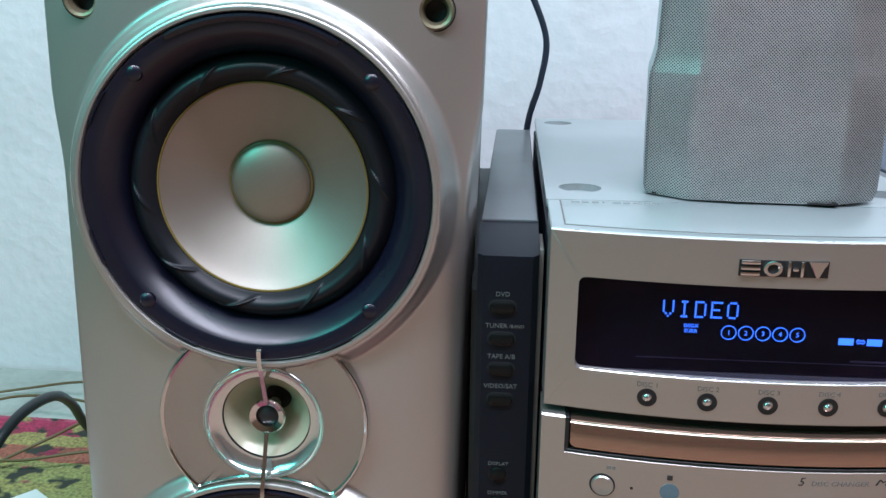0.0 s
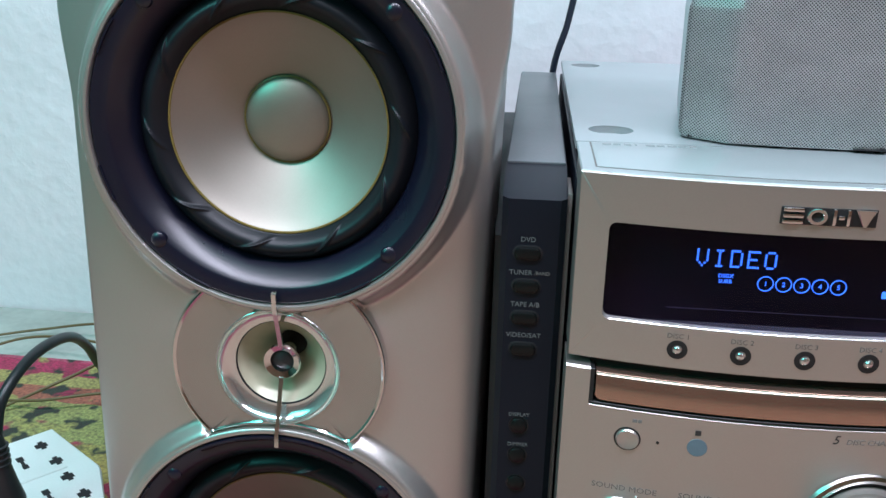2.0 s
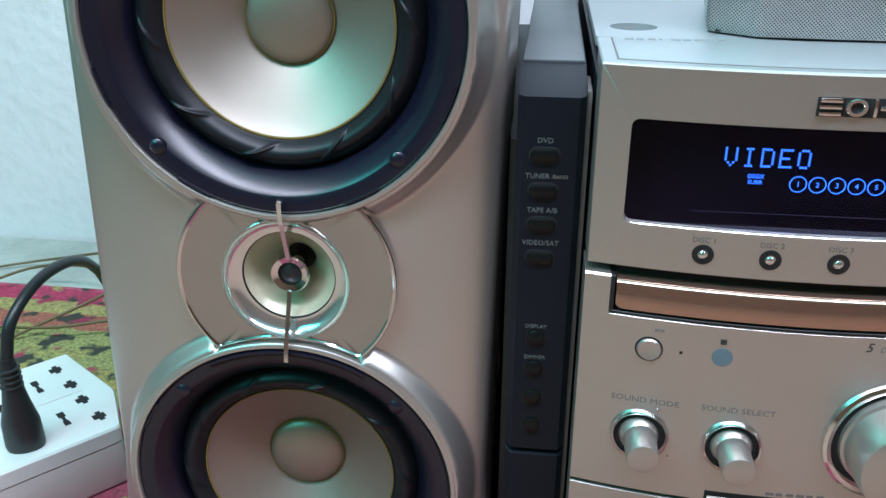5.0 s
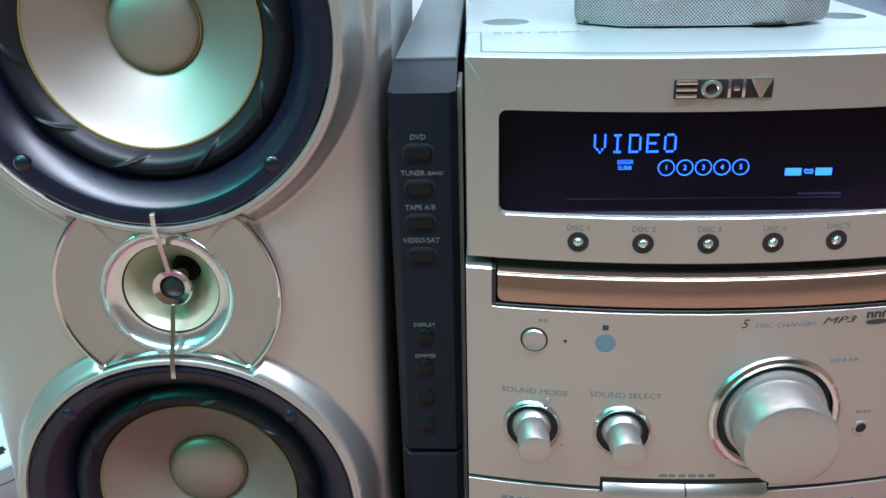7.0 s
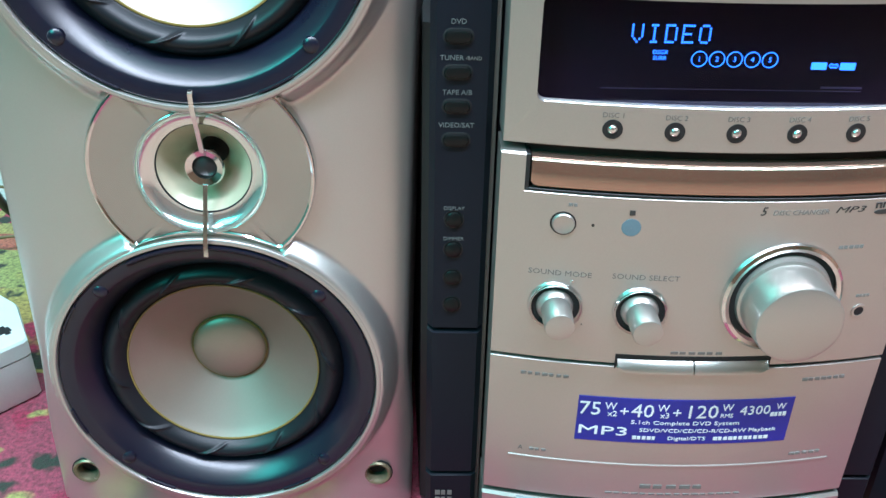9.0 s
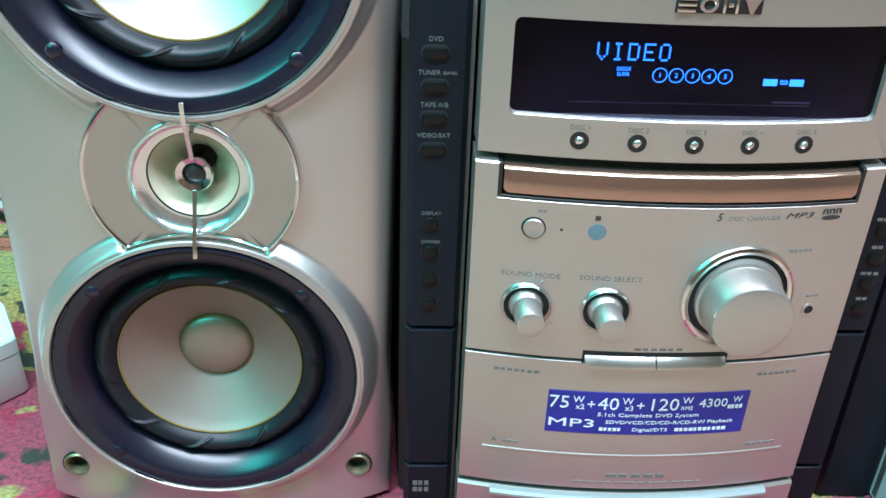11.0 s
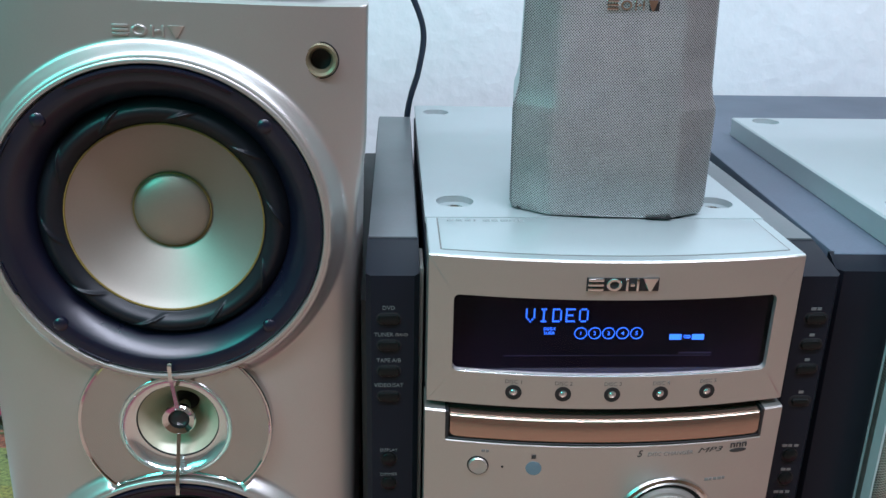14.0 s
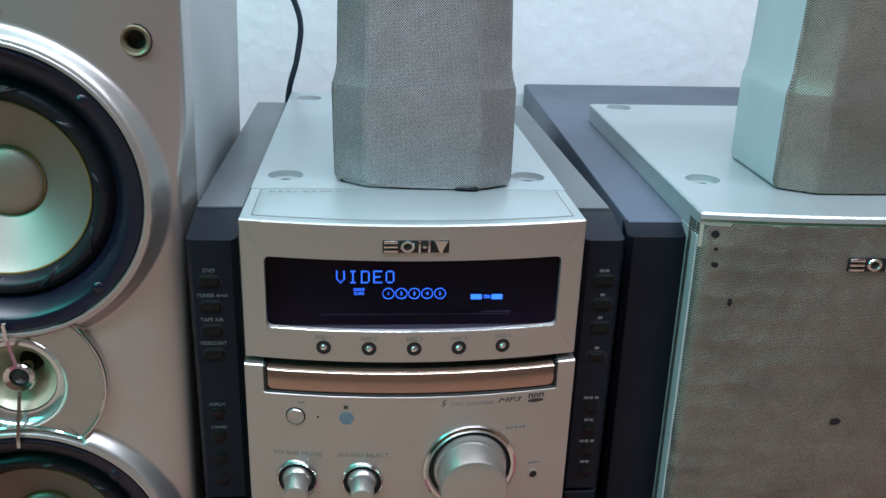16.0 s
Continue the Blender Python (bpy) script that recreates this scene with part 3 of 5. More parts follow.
def tower_speaker():
    sp = thing("tower_speaker", SP, "silver two-woofer tower speaker with its grille off, on the carpet", "speaker")
    # baffle: a bowed sheet with two round openings, turned back to the cabinet at its rim
    bm = bmesh.new()
    us, zs = spread(-1, 1, 150), spread(0.0, SPK_H, 316)
    grid = []
    for z in zs:
        row = []
        for u in us:
            x, zz = u * baffle_half(z), z
            for hx, hz, hr in HOLES:
                r = math.hypot(x - hx, zz - hz)
                if hr - 0.0018 < r < hr:
                    x, zz = hx + (x - hx) * hr / r, hz + (zz - hz) * hr / r
            row.append(bm.verts.new((x, baffle_y(x, zz), zz)))
        grid.append(row)
    for a, b in zip(grid, grid[1:]):
        for i in range(len(us) - 1):
            q = (a[i], a[i + 1], b[i + 1], b[i])
            mx, mz = sum(v.co.x for v in q) / 4, sum(v.co.z for v in q) / 4
            if min(math.hypot(mx - hx, mz - hz) - hr for hx, hz, hr in HOLES) > -0.0005:
                bm.faces.new(q)
    # rim: rounded edge, then side walls to the seam
    edge = grid[0][:] + [r[-1] for r in grid[1:]] + grid[-1][-2::-1] + [r[0] for r in grid[-2:0:-1]]
    prev = edge
    n = len(edge)
    for k, (dy, grow) in enumerate(((0.0012, 0.0012), (0.004, 0.0018), (None, 0.0))):
        ring = []
        for v in edge:
            x, y, z = v.co
            sx = (1 if x > 0 else -1) if abs(x) > baffle_half(z) - 1e-5 else 0
            sz = 1 if z > SPK_H - 1e-5 else (-1 if z < 1e-5 else 0)
            if dy is None:
                ring.append(bm.verts.new((sx * 0.1075 if sx else x, 0.058, z + sz * 0.0018)))
            else:
                ring.append(bm.verts.new((x + sx * grow, y + dy, z + sz * grow)))
        for i in range(n):
            bm.faces.new((prev[i], prev[(i + 1) % n], ring[(i + 1) % n], ring[i]))
        prev = ring
    for v in [v for v in bm.verts if not v.link_faces]:
        bm.verts.remove(v)
    part("baffle", bm, SILVER, sp, "bowed satin silver baffle", 40)
    part("cabinet", box(-0.1065, 0.1065, 0.0612, 0.33, -0.001, SPK_H + 0.001, 0.0025), VINYL, sp, "grey vinyl-wrapped cabinet")
    part("seam", box(-0.1066, 0.1066, 0.0575, 0.0625, 0.0, SPK_H + 0.0021, 0), GAP, sp)
    for x in (-0.085, 0.085):
        for y in (0.04, 0.29):
            part("foot", lathe([(0.0001, 0.0), (0.011, 0.0), (0.012, 0.006), (0.0001, 0.006)], segs=20), CABLE, sp).matrix_local = pose(x, y, -0.0, -90, 0, 0) @ pose(0, 0, 0, 180, 0, 0)
    # woofers
    for c in (W1, W2):
        wf = part("woofer", lathe([(0.0897, 0.004), (0.0896, -0.0026), (0.0890, -0.0032), (0.0880, -0.0034), (0.0870, -0.0032), (0.0865, -0.0024), (0.0864, 0.006)], 0, c, 128), SILVER, sp, "silver rim of the woofer")
        ring = part("frame_ring", lathe([(0.0864, 0.006), (0.0861, -0.0012), (0.0850, -0.0022), (0.0820, -0.002), (0.0782, -0.0015), (0.0774, -0.0010), (0.0755, 0.0008), (0.0735, 0.0029), (0.0715, 0.0053), (0.0695, 0.0081), (0.0682, 0.0106), (0.0674, 0.0134)], 0, c, 128), RING, wf, "black driver frame with bolt caps")

        def ribs(r, a):
            t = (a * 10 / (2 * math.pi) + (r - 0.0535) * 48) % 1.0
            w = math.exp(-((t - 0.5) / 0.035) ** 2)
            return -0.0018 * w * max(0.0, 1 - ((r - 0.0602) / 0.0056) ** 2)
        sur = [(0.0676, 0.0132)] + [(0.0672 - 0.0136 * t, 0.0125 - 0.0058 * math.sin(math.pi * min(1, t * 1.02))) for t in spread(0, 1, 28)] + [(0.0530, 0.0142)]
        part("surround", lathe(sur, 0, c, 600, ribs), RUBBER, wf, "ribbed black rubber surround", 175)
        part("glue_line", lathe([(0.0540, 0.0136), (0.0536, 0.0119), (0.0529, 0.0119), (0.0524, 0.0134)], 0, c, 96), GLUE, wf)
        part("cone", lathe([(0.0530, 0.0126)] + [(0.0526 - 0.0311 * t, 0.0126 + 0.0195 * t ** 0.9) for t in spread(0, 1, 12)], 0, c, 96), CONE, wf, "silver concave cone")
        part("cap_ring", lathe([(0.0220, 0.0322), (0.0218, 0.0306), (0.0213, 0.0304), (0.0210, 0.0312)], 0, c, 64), GLUE, wf)
        part("dust_cap", lathe([(0.0212 * math.cos(t * math.pi / 2), 0.0312 - 0.0056 * math.sin(t * math.pi / 2)) for t in spread(0, 1, 10)], 0, c, 64), CAP, wf, "domed silver dust cap")
        for a in (45, 135, 225, 315):
            bx, bz = 0.0800 * math.cos(radians(a)), c + 0.0800 * math.sin(radians(a))
            part("bolt_cap", lathe([(0.0042, 0.000), (0.0039, -0.0018), (0.0030, -0.0026), (0.0016, -0.0031), (0.0001, -0.0032)], bx, bz, 24), RING, wf)
        loops = []
        for t in spread(61, 119, 30):
            q = radians(t)
            e = 0.0005 if t in (61, 119) else 0.0
            loops.append([(r * math.cos(q), y, c + r * math.sin(q)) for r, y in ((0.0858 - e, -0.0008), (0.0854 - e, -0.0036 + e), (0.0842, -0.0038 + e), (0.0822, -0.0022 + e), (0.0820 + e, -0.0004))])
        part("raised_arc", loft(loops), RING, wf)
        for a in (28, 152, -20, 200, -62, 242):
            loops = []
            for t in spread(a - 6, a + 6, 8):
                s = radians(t)
                loops.append([(r * math.cos(s), y, c + r * math.sin(s)) for r, y in ((0.0860, -0.001), (0.0857, -0.0032), (0.0848, -0.0032), (0.0843, -0.001))])
            part("clip", loft(loops), RING, wf)
    # tweeter
    tz = (W1 + W2) / 2 + 0.0015

    def edge_r(a, big):
        s = abs(math.sin(a))
        d = (W1 - W2) / 2
        disc = (d * s) ** 2 - (d * d - 0.0900 ** 2)
        if disc > 0 and s > 0.3:
            return min(big, d * s - math.sqrt(disc))
        return big
    segs = 240
    def plate_ring(big, y, inset):
        out = []
        for i in range(segs):
            a = 2 * math.pi * i / segs
            r = max(edge_r(a, big) - inset, 0.0317)
            out.append((r * math.cos(a), y, tz + r * math.sin(a)))
        return out
    dx = 0.0014
    tw = part("tweeter", loft([plate_ring(0.0556, 0.006, 0.0002), plate_ring(0.0556, -0.0006, 0.0002), plate_ring(0.0556, -0.0016, 0.0009), plate_ring(0.0556, -0.0018, 0.0017), plate_ring(0.0556, -0.0011, 0.0026)], caps=False), CHROME, sp, "chrome rim of the tweeter plate")
    tw.matrix_local = pose(dx, 0, 0)
    mouth = [(min(0.0318, edge_r(a, 0.0556) - 0.0010) * math.cos(a), -0.0012, tz + min(0.0318, edge_r(a, 0.0556) - 0.0010) * math.sin(a)) for a in (2 * math.pi * i / segs for i in range(segs))]
    part("face_plate", loft([plate_ring(0.0556, -0.0010, 0.0026), plate_ring(0.0556, -0.0008, 0.0032), mouth], caps=False), PLATE, tw, "mirror-grey tweeter plate")
    part("horn_lip", lathe([(0.0323, -0.0008), (0.0321, -0.0016)] + [(0.0319 - 0.0082 * (1 - math.cos(q)) ** 0.80, -0.0022 + 0.0066 * math.sin(q)) for q in spread(0.02, math.pi / 2, 12)], 0, tz, 96), LIP, tw, "polished chrome horn lip")
    part("horn", lathe([(0.0238, 0.0062), (0.0230, 0.0054), (0.0215, 0.0072), (0.0180, 0.0118), (0.0145, 0.0162), (0.0118, 0.0205), (0.0092, 0.0258), (0.0074, 0.0320)], 0, tz, 96), HORN, tw, "cream plastic horn")
    part("horn_seam", lathe([(0.0242, 0.0060), (0.0240, 0.0046), (0.0232, 0.0050), (0.0230, 0.0060)], 0, tz, 96), GAP, tw)
    part("throat", lathe([(0.0078, 0.0312), (0.0001, 0.0322)], 0, tz, 64), GAP, tw, "dark throat of the horn")
    plug = part("phase_plug", lathe([(0.0035, 0.031), (0.0042, 0.018), (0.0064, 0.0115), (0.0096, 0.0075), (0.0100, 0.0064), (0.0092, 0.0054), (0.0062, 0.0068), (0.0056, 0.0105), (0.0001, 0.0107)], 0, tz, 20), CHROME, tw, "chrome ring-shaped phase plug", 15)
    part("plug_core", lathe([(0.0058, 0.0090), (0.004, 0.0076), (0.0001, 0.0070)], 0, tz, 32), BLACK, plug)
    for s in (1, -1):
        pts = [(0.0085, 0.0052), (0.020, 0.0006), (0.030, -0.0040), (0.035, -0.0062), (0.0425, -0.0070), (0.0435, -0.0050)]
        loops = [[(-w, y - 0.0008, tz + s * r), (w, y - 0.0008, tz + s * r), (w, y + 0.001, tz + s * r), (-w, y + 0.001, tz + s * r)] for r, y in pts for w in (0.0011,)]
        part("guard_bar", loft(loops), SOFT_CHROME, tw, "thin chrome guard bar")
    # grille sockets and badge
    for x, z in SOCKETS:
        y = baffle_y(x, z)
        so = part("grille_socket", lathe([(0.0090, 0.004), (0.0088, -0.0006), (0.0080, -0.0016), (0.0066, -0.0010), (0.0056, 0.0016), (0.0050, 0.009), (0.0048, 0.014)], x, z, 40, y0=y), BRASS, sp, "dull brass grille socket")
        part("socket_hole", lathe([(0.0052, 0.0052), (0.004, 0.0058), (0.0001, 0.006)], x, z, 24, y0=y), GAP, so)
        part("socket_gap", lathe([(0.0096, 0.0006), (0.0094, -0.0003), (0.0089, 0.0)], x, z, 40, y0=y), GAP, so)
    badge(0.0000, 0.4562, 0.036, 0.0056, lambda x: baffle_y(x, 0.4562), SILVER, sp, 0.0008)
    bm = bmesh.new()
    for i in range(15):
        a = -0.034 + i * 0.0047
        box(a, a + 0.0036, 0.036, 0.0392, SPK_H + 0.0014, SPK_H + 0.0021, 0, bm)
    part("print_bar", bm, PRINT_GREY, sp)
    return sp


tower_speaker()

# packaging box on the tower speaker
bx = thing("packaging_box", SP @ pose(0.0, 0.0, SPK_H + 0.001), "navy cardboard box with yellow lettering on the tower speaker", "box")
part("carton", box(-0.0775, 0.0835, 0.070, 0.25, 0.0, 0.055, 0.001), BOX_BLUE, bx)
words("DIGITAL", 0.022, 0.0696, 0.0075, 0.0112, BOX_YELLOW, bx, stretch=2.25)
part("print_block", box(-0.074, -0.05, 0.0693, 0.0702, 0.004, 0.009, 0.0002), PRINT_LIGHT, bx)
part("print_block", box(-0.070, -0.054, 0.0693, 0.0702, 0.010, 0.030, 0.0002), PRINT_LIGHT, bx)
part("print_block", box(0.070, 0.077, 0.0693, 0.0702, 0.004, 0.024, 0.0002), PRINT_GREY, bx)

# ---- the hi-fi unit ----
UNIT = pose(-0.0029, 0.0, 0.0, 0, 0.6, 2.3)


def face_y(x):
    return -0.0045 + 1.1 * x * x


def hifi_unit():
    u = thing("hifi_unit", UNIT, "silver hi-fi unit with dark side panels and lit blue display", "stereo")
    part("chassis", box(-0.1025, 0.1025, 0.03, 0.395, 0.008, 0.3465, 0.001), CHARCOAL, u, "dark steel chassis")
    for x in (-0.09, 0.09):
        for y in (0.05, 0.36):
            part("foot", box(x - 0.01, x + 0.01, y - 0.01, y + 0.01, 0.003, 0.0085, 0.001), CABLE, u)

    # display head with its opening
    head = 0.0005
    z0, z1 = 0.2688, 0.3568
    outer, inner = round_rect(-0.102, 0.102, z0, z1, 0.0006, 16, 5), round_rect(-0.0882, 0.0882, 0.2892, 0.3352, 0.0035, 16, 5)

    def ring(pts, dy, grow=0.0):
        mx, mz = 0.0, (z0 + z1) / 2
        out = []
        for x, z in pts:
            gx, gz = x + grow * (1 if x > 0 else -1), z + grow * (1 if z > mz else -1)
            out.append((gx, face_y(x) - head + dy, gz))
        return out
    back_outer = [(x, 0.04, z) for x, z in outer]
    rim = ring(outer, 0.0)
    bm = loft([back_outer, ring(outer, 0.0006), [(x * 0.996, y, z if abs(z - 0.312) < 0.04 else z + (0.0005 if z < 0.312 else -0.0005)) for (x, y, z) in rim],
               ring(inner, 0.0), [(x * 0.9965, face_y(x) - head + 0.0030, z + (0.0009 if z < 0.315 else -0.0006)) for x, z in inner]], caps=False)
    part("display_head", bm, FACE, u, "brushed silver display head")
    part("display_window", loft([[(x, face_y(x) + d, z) for d, z in ((0.0022, 0.2888), (0.0022, 0.3356), (0.0028, 0.3356), (0.0028, 0.2888))] for x in spread(-0.0885, 0.0885, 24)]), GLASS, u, "smoked glossy display window").visible_shadow = False
    part("display_board", box(-0.0900, 0.0900, 0.0166, 0.024, 0.270, 0.350, 0), BOARD, u, "black display board")
    part("window_lip", slab(spread(-0.0862, 0.0862, 24), lambda x: 0.2884, lambda x: 0.2895, lambda x: face_y(x) - 0.0002, face_y(0.085) + 0.002, 0.0004), LIP, u, "bright lower lip of the window")

    def glassy(x):
        return 0.0163
    # dot-matrix word
    glyphs = {"V": "10001 10001 10001 10001 10001 01010 00100", "I": "01110 00100 00100 00100 00100 00100 01110", "D": "11110 10001 10001 10001 10001 10001 11110",
              "E": "11111 10000 10000 11110 10000 10000 11111", "O": "01110 10001 10001 10001 10001 10001 01110"}
    d = 0.0011
    for k, ch in enumerate("VIDEO"):
        bm = bmesh.new()
        gx = -0.0468 + k * 0.0075
        for r, row in enumerate(glyphs[ch].split()):
            for c, on in enumerate(row):
                if on == "1":
                    x, z = gx + c * d, 0.3198 - r * d * 1.12
                    box(x, x + d * 0.68, glassy(x) - 0.0001, glassy(x) + 0.0003, z, z + d * 0.74, 0, bm)
        part("lit_letter", bm, VFD, u, "lit blue letter")
    for k in range(5):
        x = -0.0151 + k * 0.00797
        bm = lathe([(0.0036, 0.0003), (0.0036, -0.0001), (0.00328, -0.0001), (0.00328, 0.0003)], x, 0.3054, 32, y0=glassy(x))
        part("lit_ring", bm, VFD, u, "lit blue disc ring")
        words(str(k + 1), x, -0.0001, 0.3054, 0.0032, VFD, u, glassy, "lit_number")
    words("DSGX", -0.0330, -0.0001, 0.3082, 0.0026, VFD, u, glassy, "lit_word")
    words("SURR", -0.0330, -0.0001, 0.3056, 0.0026, VFD, u, glassy, "lit_word")
    for x in (0.0360, 0.0490):
        part("lit_block", box(x, x + 0.0068, glassy(x) - 0.0001, glassy(x) + 0.0004, 0.3014, 0.3046, 0), VFD, u)
    for x, s in ((0.0440, 1), (0.0481, -1)):
        bm = bmesh.new()
        for q in (1, -1):
            loft([[(x + s * t * 0.0010, glassy(x) - 0.0001, 0.3030 + q * t * 0.0011 + o) for o in (0, 0.0004)] + [(x + s * t * 0.0010, glassy(x) + 0.0003, 0.3030 + q * t * 0.0011 + o) for o in (0.0004, 0)] for t in (0, 1)], bm=bm)
        part("lit_arrow", bm, VFD, u)
    for z in (0.3023, 0.3035):
        part("lit_dash", box(0.0450, 0.0472, glassy(0.043) - 0.0001, glassy(0.043) + 0.0003, z, z + 0.0004, 0), VFD, u)
    part("grid_edge", box(0.0425, 0.0613, glassy(0) - 0.0002, glassy(0) + 0.0004, 0.2926, 0.2934, 0), GRID_EDGE, u, "dull violet edge of the display grid")
    part("grid_edge", box(-0.058, 0.0613, glassy(0) - 0.0001, glassy(0) + 0.0004, 0.2912, 0.2915, 0), GRID_EDGE, u)
    badge(0.0, 0.3445, 0.0385, 0.0070, lambda x: face_y(x) - head, CHROME, u, 0.0016, BLACK)

    # disc buttons
    def head_y(x):
        return face_y(x) - head
    for k in range(5):
        x = -0.0542 + k * 0.0272
        b = part("disc_button", lathe([(0.0046, 0.001), (0.0045, -0.0003), (0.0022, -0.0003), (0.0020, 0.0006)], x, 0.2784, 32, y0=head_y(x), slope=2.2 * x), BLACK, u, "black button ring")
        part("button_dome", lathe([(0.0019, 0.0008), (0.0018, -0.0007), (0.0012, -0.0013), (0.0001, -0.0015)], x, 0.2784, 24, y0=head_y(x), slope=2.2 * x), LIP, b, "small bright dome")
        words("DISC %d" % (k + 1), x, -0.0001, 0.2849, 0.0034, PRINT_GREY if k < 3 else PRINT_FAINT, u, head_y)

    # top front cap and top plate with screw wells
    zt = 0.3572
    def cap_loop(z, m, ins):
        pts = [(x, face_y(x) - head + m, z) for x in spread(-0.102 + ins, 0.102 - ins, 24)]
        return pts + [(0.102 - ins, 0.0655, z), (-0.102 + ins, 0.0655, z)]
    part("top_cap", loft([cap_loop(0.3535, 0.0012, 0.0008), cap_loop(zt - 0.0005, 0.0008, 0.0002), cap_loop(zt, 0.0014, 0.0008)]), SILVER_TOP, u, "pale silver cap over the display")
    for x, w in ((0.013, 0.0030), (0.0195, 0.0012), (-0.091, 0.0022), (0.083, 0.0016)):
        part("paint_chip", slab(spread(x, x + w, 4), lambda q: zt - 0.0016, lambda q: zt - 0.0002, lambda q: face_y(q) - head + 0.0006, face_y(x) + 0.006, 0.0003), PRINT_GREY, u, "dark chip in the paint")
    def inset(ins, z):
        pts = [(x, face_y(x) + 0.007 + ins, z) for x in spread(-0.0955 + ins, 0.0955 - ins, 24)]
        return pts + [(0.0955 - ins, 0.0645 - ins, z), (-0.0955 + ins, 0.0645 - ins, z)]
    part("cap_groove", loft([inset(0.0, zt - 0.001), inset(0.0, zt + 0.0001), inset(0.0009, zt + 0.0001)]), PRINT_GREY, u)
    part("cap_panel", loft([inset(0.0008, zt - 0.001), inset(0.0008, zt + 0.0003), inset(0.0012, zt + 0.0005)]), SILVER_TOP, u, "flush silver panel")
    bm = bmesh.new()
    for i, w in enumerate((0.004, 0.0034, 0.0034, 0.001, 0.0042, 0.0036, 0.0046, 0.0034, 0.003)):
        x = -0.0895 + i * 0.0052
        box(x, x + w, 0.0575, 0.0600, zt + 0.0003, zt + 0.0008, 0, bm)
    part("print_bar", bm, PRINT_CAP, u)
    # plate
    bm = bmesh.new()
    def loop(pts):
        vs = [bm.verts.new(p) for p in pts]
        return [bm.edges.new((vs[i], vs[(i + 1) % len(vs)])) for i in range(len(vs))]
    wells = ((-0.0825, 0.0980), (0.0825, 0.0980), (-0.0830, 0.369), (0.0830, 0.369))
    edges = loop([(-0.1020, 0.0665, zt), (0.1020, 0.0665, zt), (0.1020, 0.398, zt), (-0.1020, 0.398, zt)])
    for wx, wy in wells:
        edges += loop([(wx + 0.0118 * math.cos(a * math.pi / 16), wy + 0.0118 * math.sin(a * math.pi / 16), zt) for a in range(32)])
    bmesh.ops.triangle_fill(bm, edges=edges, use_beauty=True, use_dissolve=False)
    bmesh.ops.delete(bm, geom=[f for f in bm.faces if any((f.calc_center_median().xy - Vector(w)).length < 0.0112 for w in wells)], context="FACES_ONLY")
    ex = bmesh.ops.extrude_face_region(bm, geom=bm.faces[:])
    for v in ex["geom"]:
        if isinstance(v, bmesh.types.BMVert):
            v.co.z -= 0.004
    plate = part("top_plate", bm, SILVER_TOP, u, "pale silver top plate with screw wells", 30)
    for wx, wy in wells:
        w = part("screw_well", loft([[(wx + r * math.cos(a * math.pi / 16), wy + r * math.sin(a * math.pi / 16), z) for a in range(32)] for r, z in ((0.0119, zt - 0.0004), (0.0114, zt - 0.0040), (0.0062, zt - 0.0043), (0.0055, zt - 0.0062), (0.0002, zt - 0.0063))], caps=False), SILVER_TOP, plate)
        part("screw", loft([[(wx + r * math.cos(a * math.pi / 12), wy + r * math.sin(a * math.pi / 12), z) for a in range(24)] for r, z in ((0.0038, zt - 0.0063), (0.0038, zt - 0.0040), (0.0024, zt - 0.0032))]), BRASS, w)
        part("screw_slot", box(wx - 0.0026, wx + 0.0026, wy - 0.0006, wy + 0.0006, zt - 0.0045, zt - 0.0030, 0), GAP, w)

    # control face with the tray notch
    def low_y(x):
        return face_y(x) - 0.0032
    xs = spread(-0.1025, -0.0912, 4) + spread(-0.0910, 0.0910, 32) + spread(0.0912, 0.1025, 4)
    part("control_face", slab(xs, lambda x: 0.1526, lambda x: 0.2652 if abs(x) > 0.0911 else 0.2470, low_y, 0.028, 0.0009), FACE, u, "brushed silver control face")
    part("tray_slot", slab(spread(-0.0910, 0.0910, 24), lambda x: 0.2450, lambda x: 0.2700, lambda x: low_y(x) + 0.0085, 0.03, 0.0003), GAP, u)
    part("slot_edge", slab(spread(-0.0910, 0.0910, 24), lambda x: 0.2469, lambda x: 0.2482, lambda x: low_y(x) - 0.0002, 0.02, 0.0003), BLACK, u)
    for s in (-1, 1):
        part("slot_edge", slab(sorted((s * 0.0912, s * 0.0893)), lambda x: 0.2470, lambda x: 0.2650, lambda x: low_y(x) - 0.0001, 0.02, 0.0003), BLACK, u)
    def tray_lo(x):
        k = max(0.0, abs(x) - 0.0852) / 0.0035
        return 0.2490 + 0.0035 * (1 - math.sqrt(max(0.0, 1 - min(1.0, k) ** 2)))
    txs = spread(-0.0885, -0.0850, 8) + spread(-0.0840, 0.0840, 30) + spread(0.0850, 0.0885, 8)
    loops = []
    for x in txs:
        y, a = low_y(x) - 0.0006, tray_lo(x)
        loops.append([(x, 0.02, a), (x, y + 0.0008, a), (x, y, a + 0.0008), (x, y, 0.2614), (x, y + 0.0005, 0.2622), (x, y + 0.0018, 0.2633), (x, y + 0.005, 0.2638), (x, 0.02, 0.2638)])
    tray = part("disc_tray", loft(loops), BRONZE, u, "bronze mirror-finish disc tray front")
    # power button, indicator, sensor
    def ly(dy):
        return lambda x: low_y(x) + dy
    x, z = -0.0722, 0.2313
    b = part("power_button", lathe([(0.0054, 0.002), (0.0053, -0.0010), (0.0048, -0.0016), (0.0040, -0.0013), (0.0001, -0.0010)], x, z, 40, y0=low_y(x), slope=2.2 * x), FACE, u, "round silver power button")
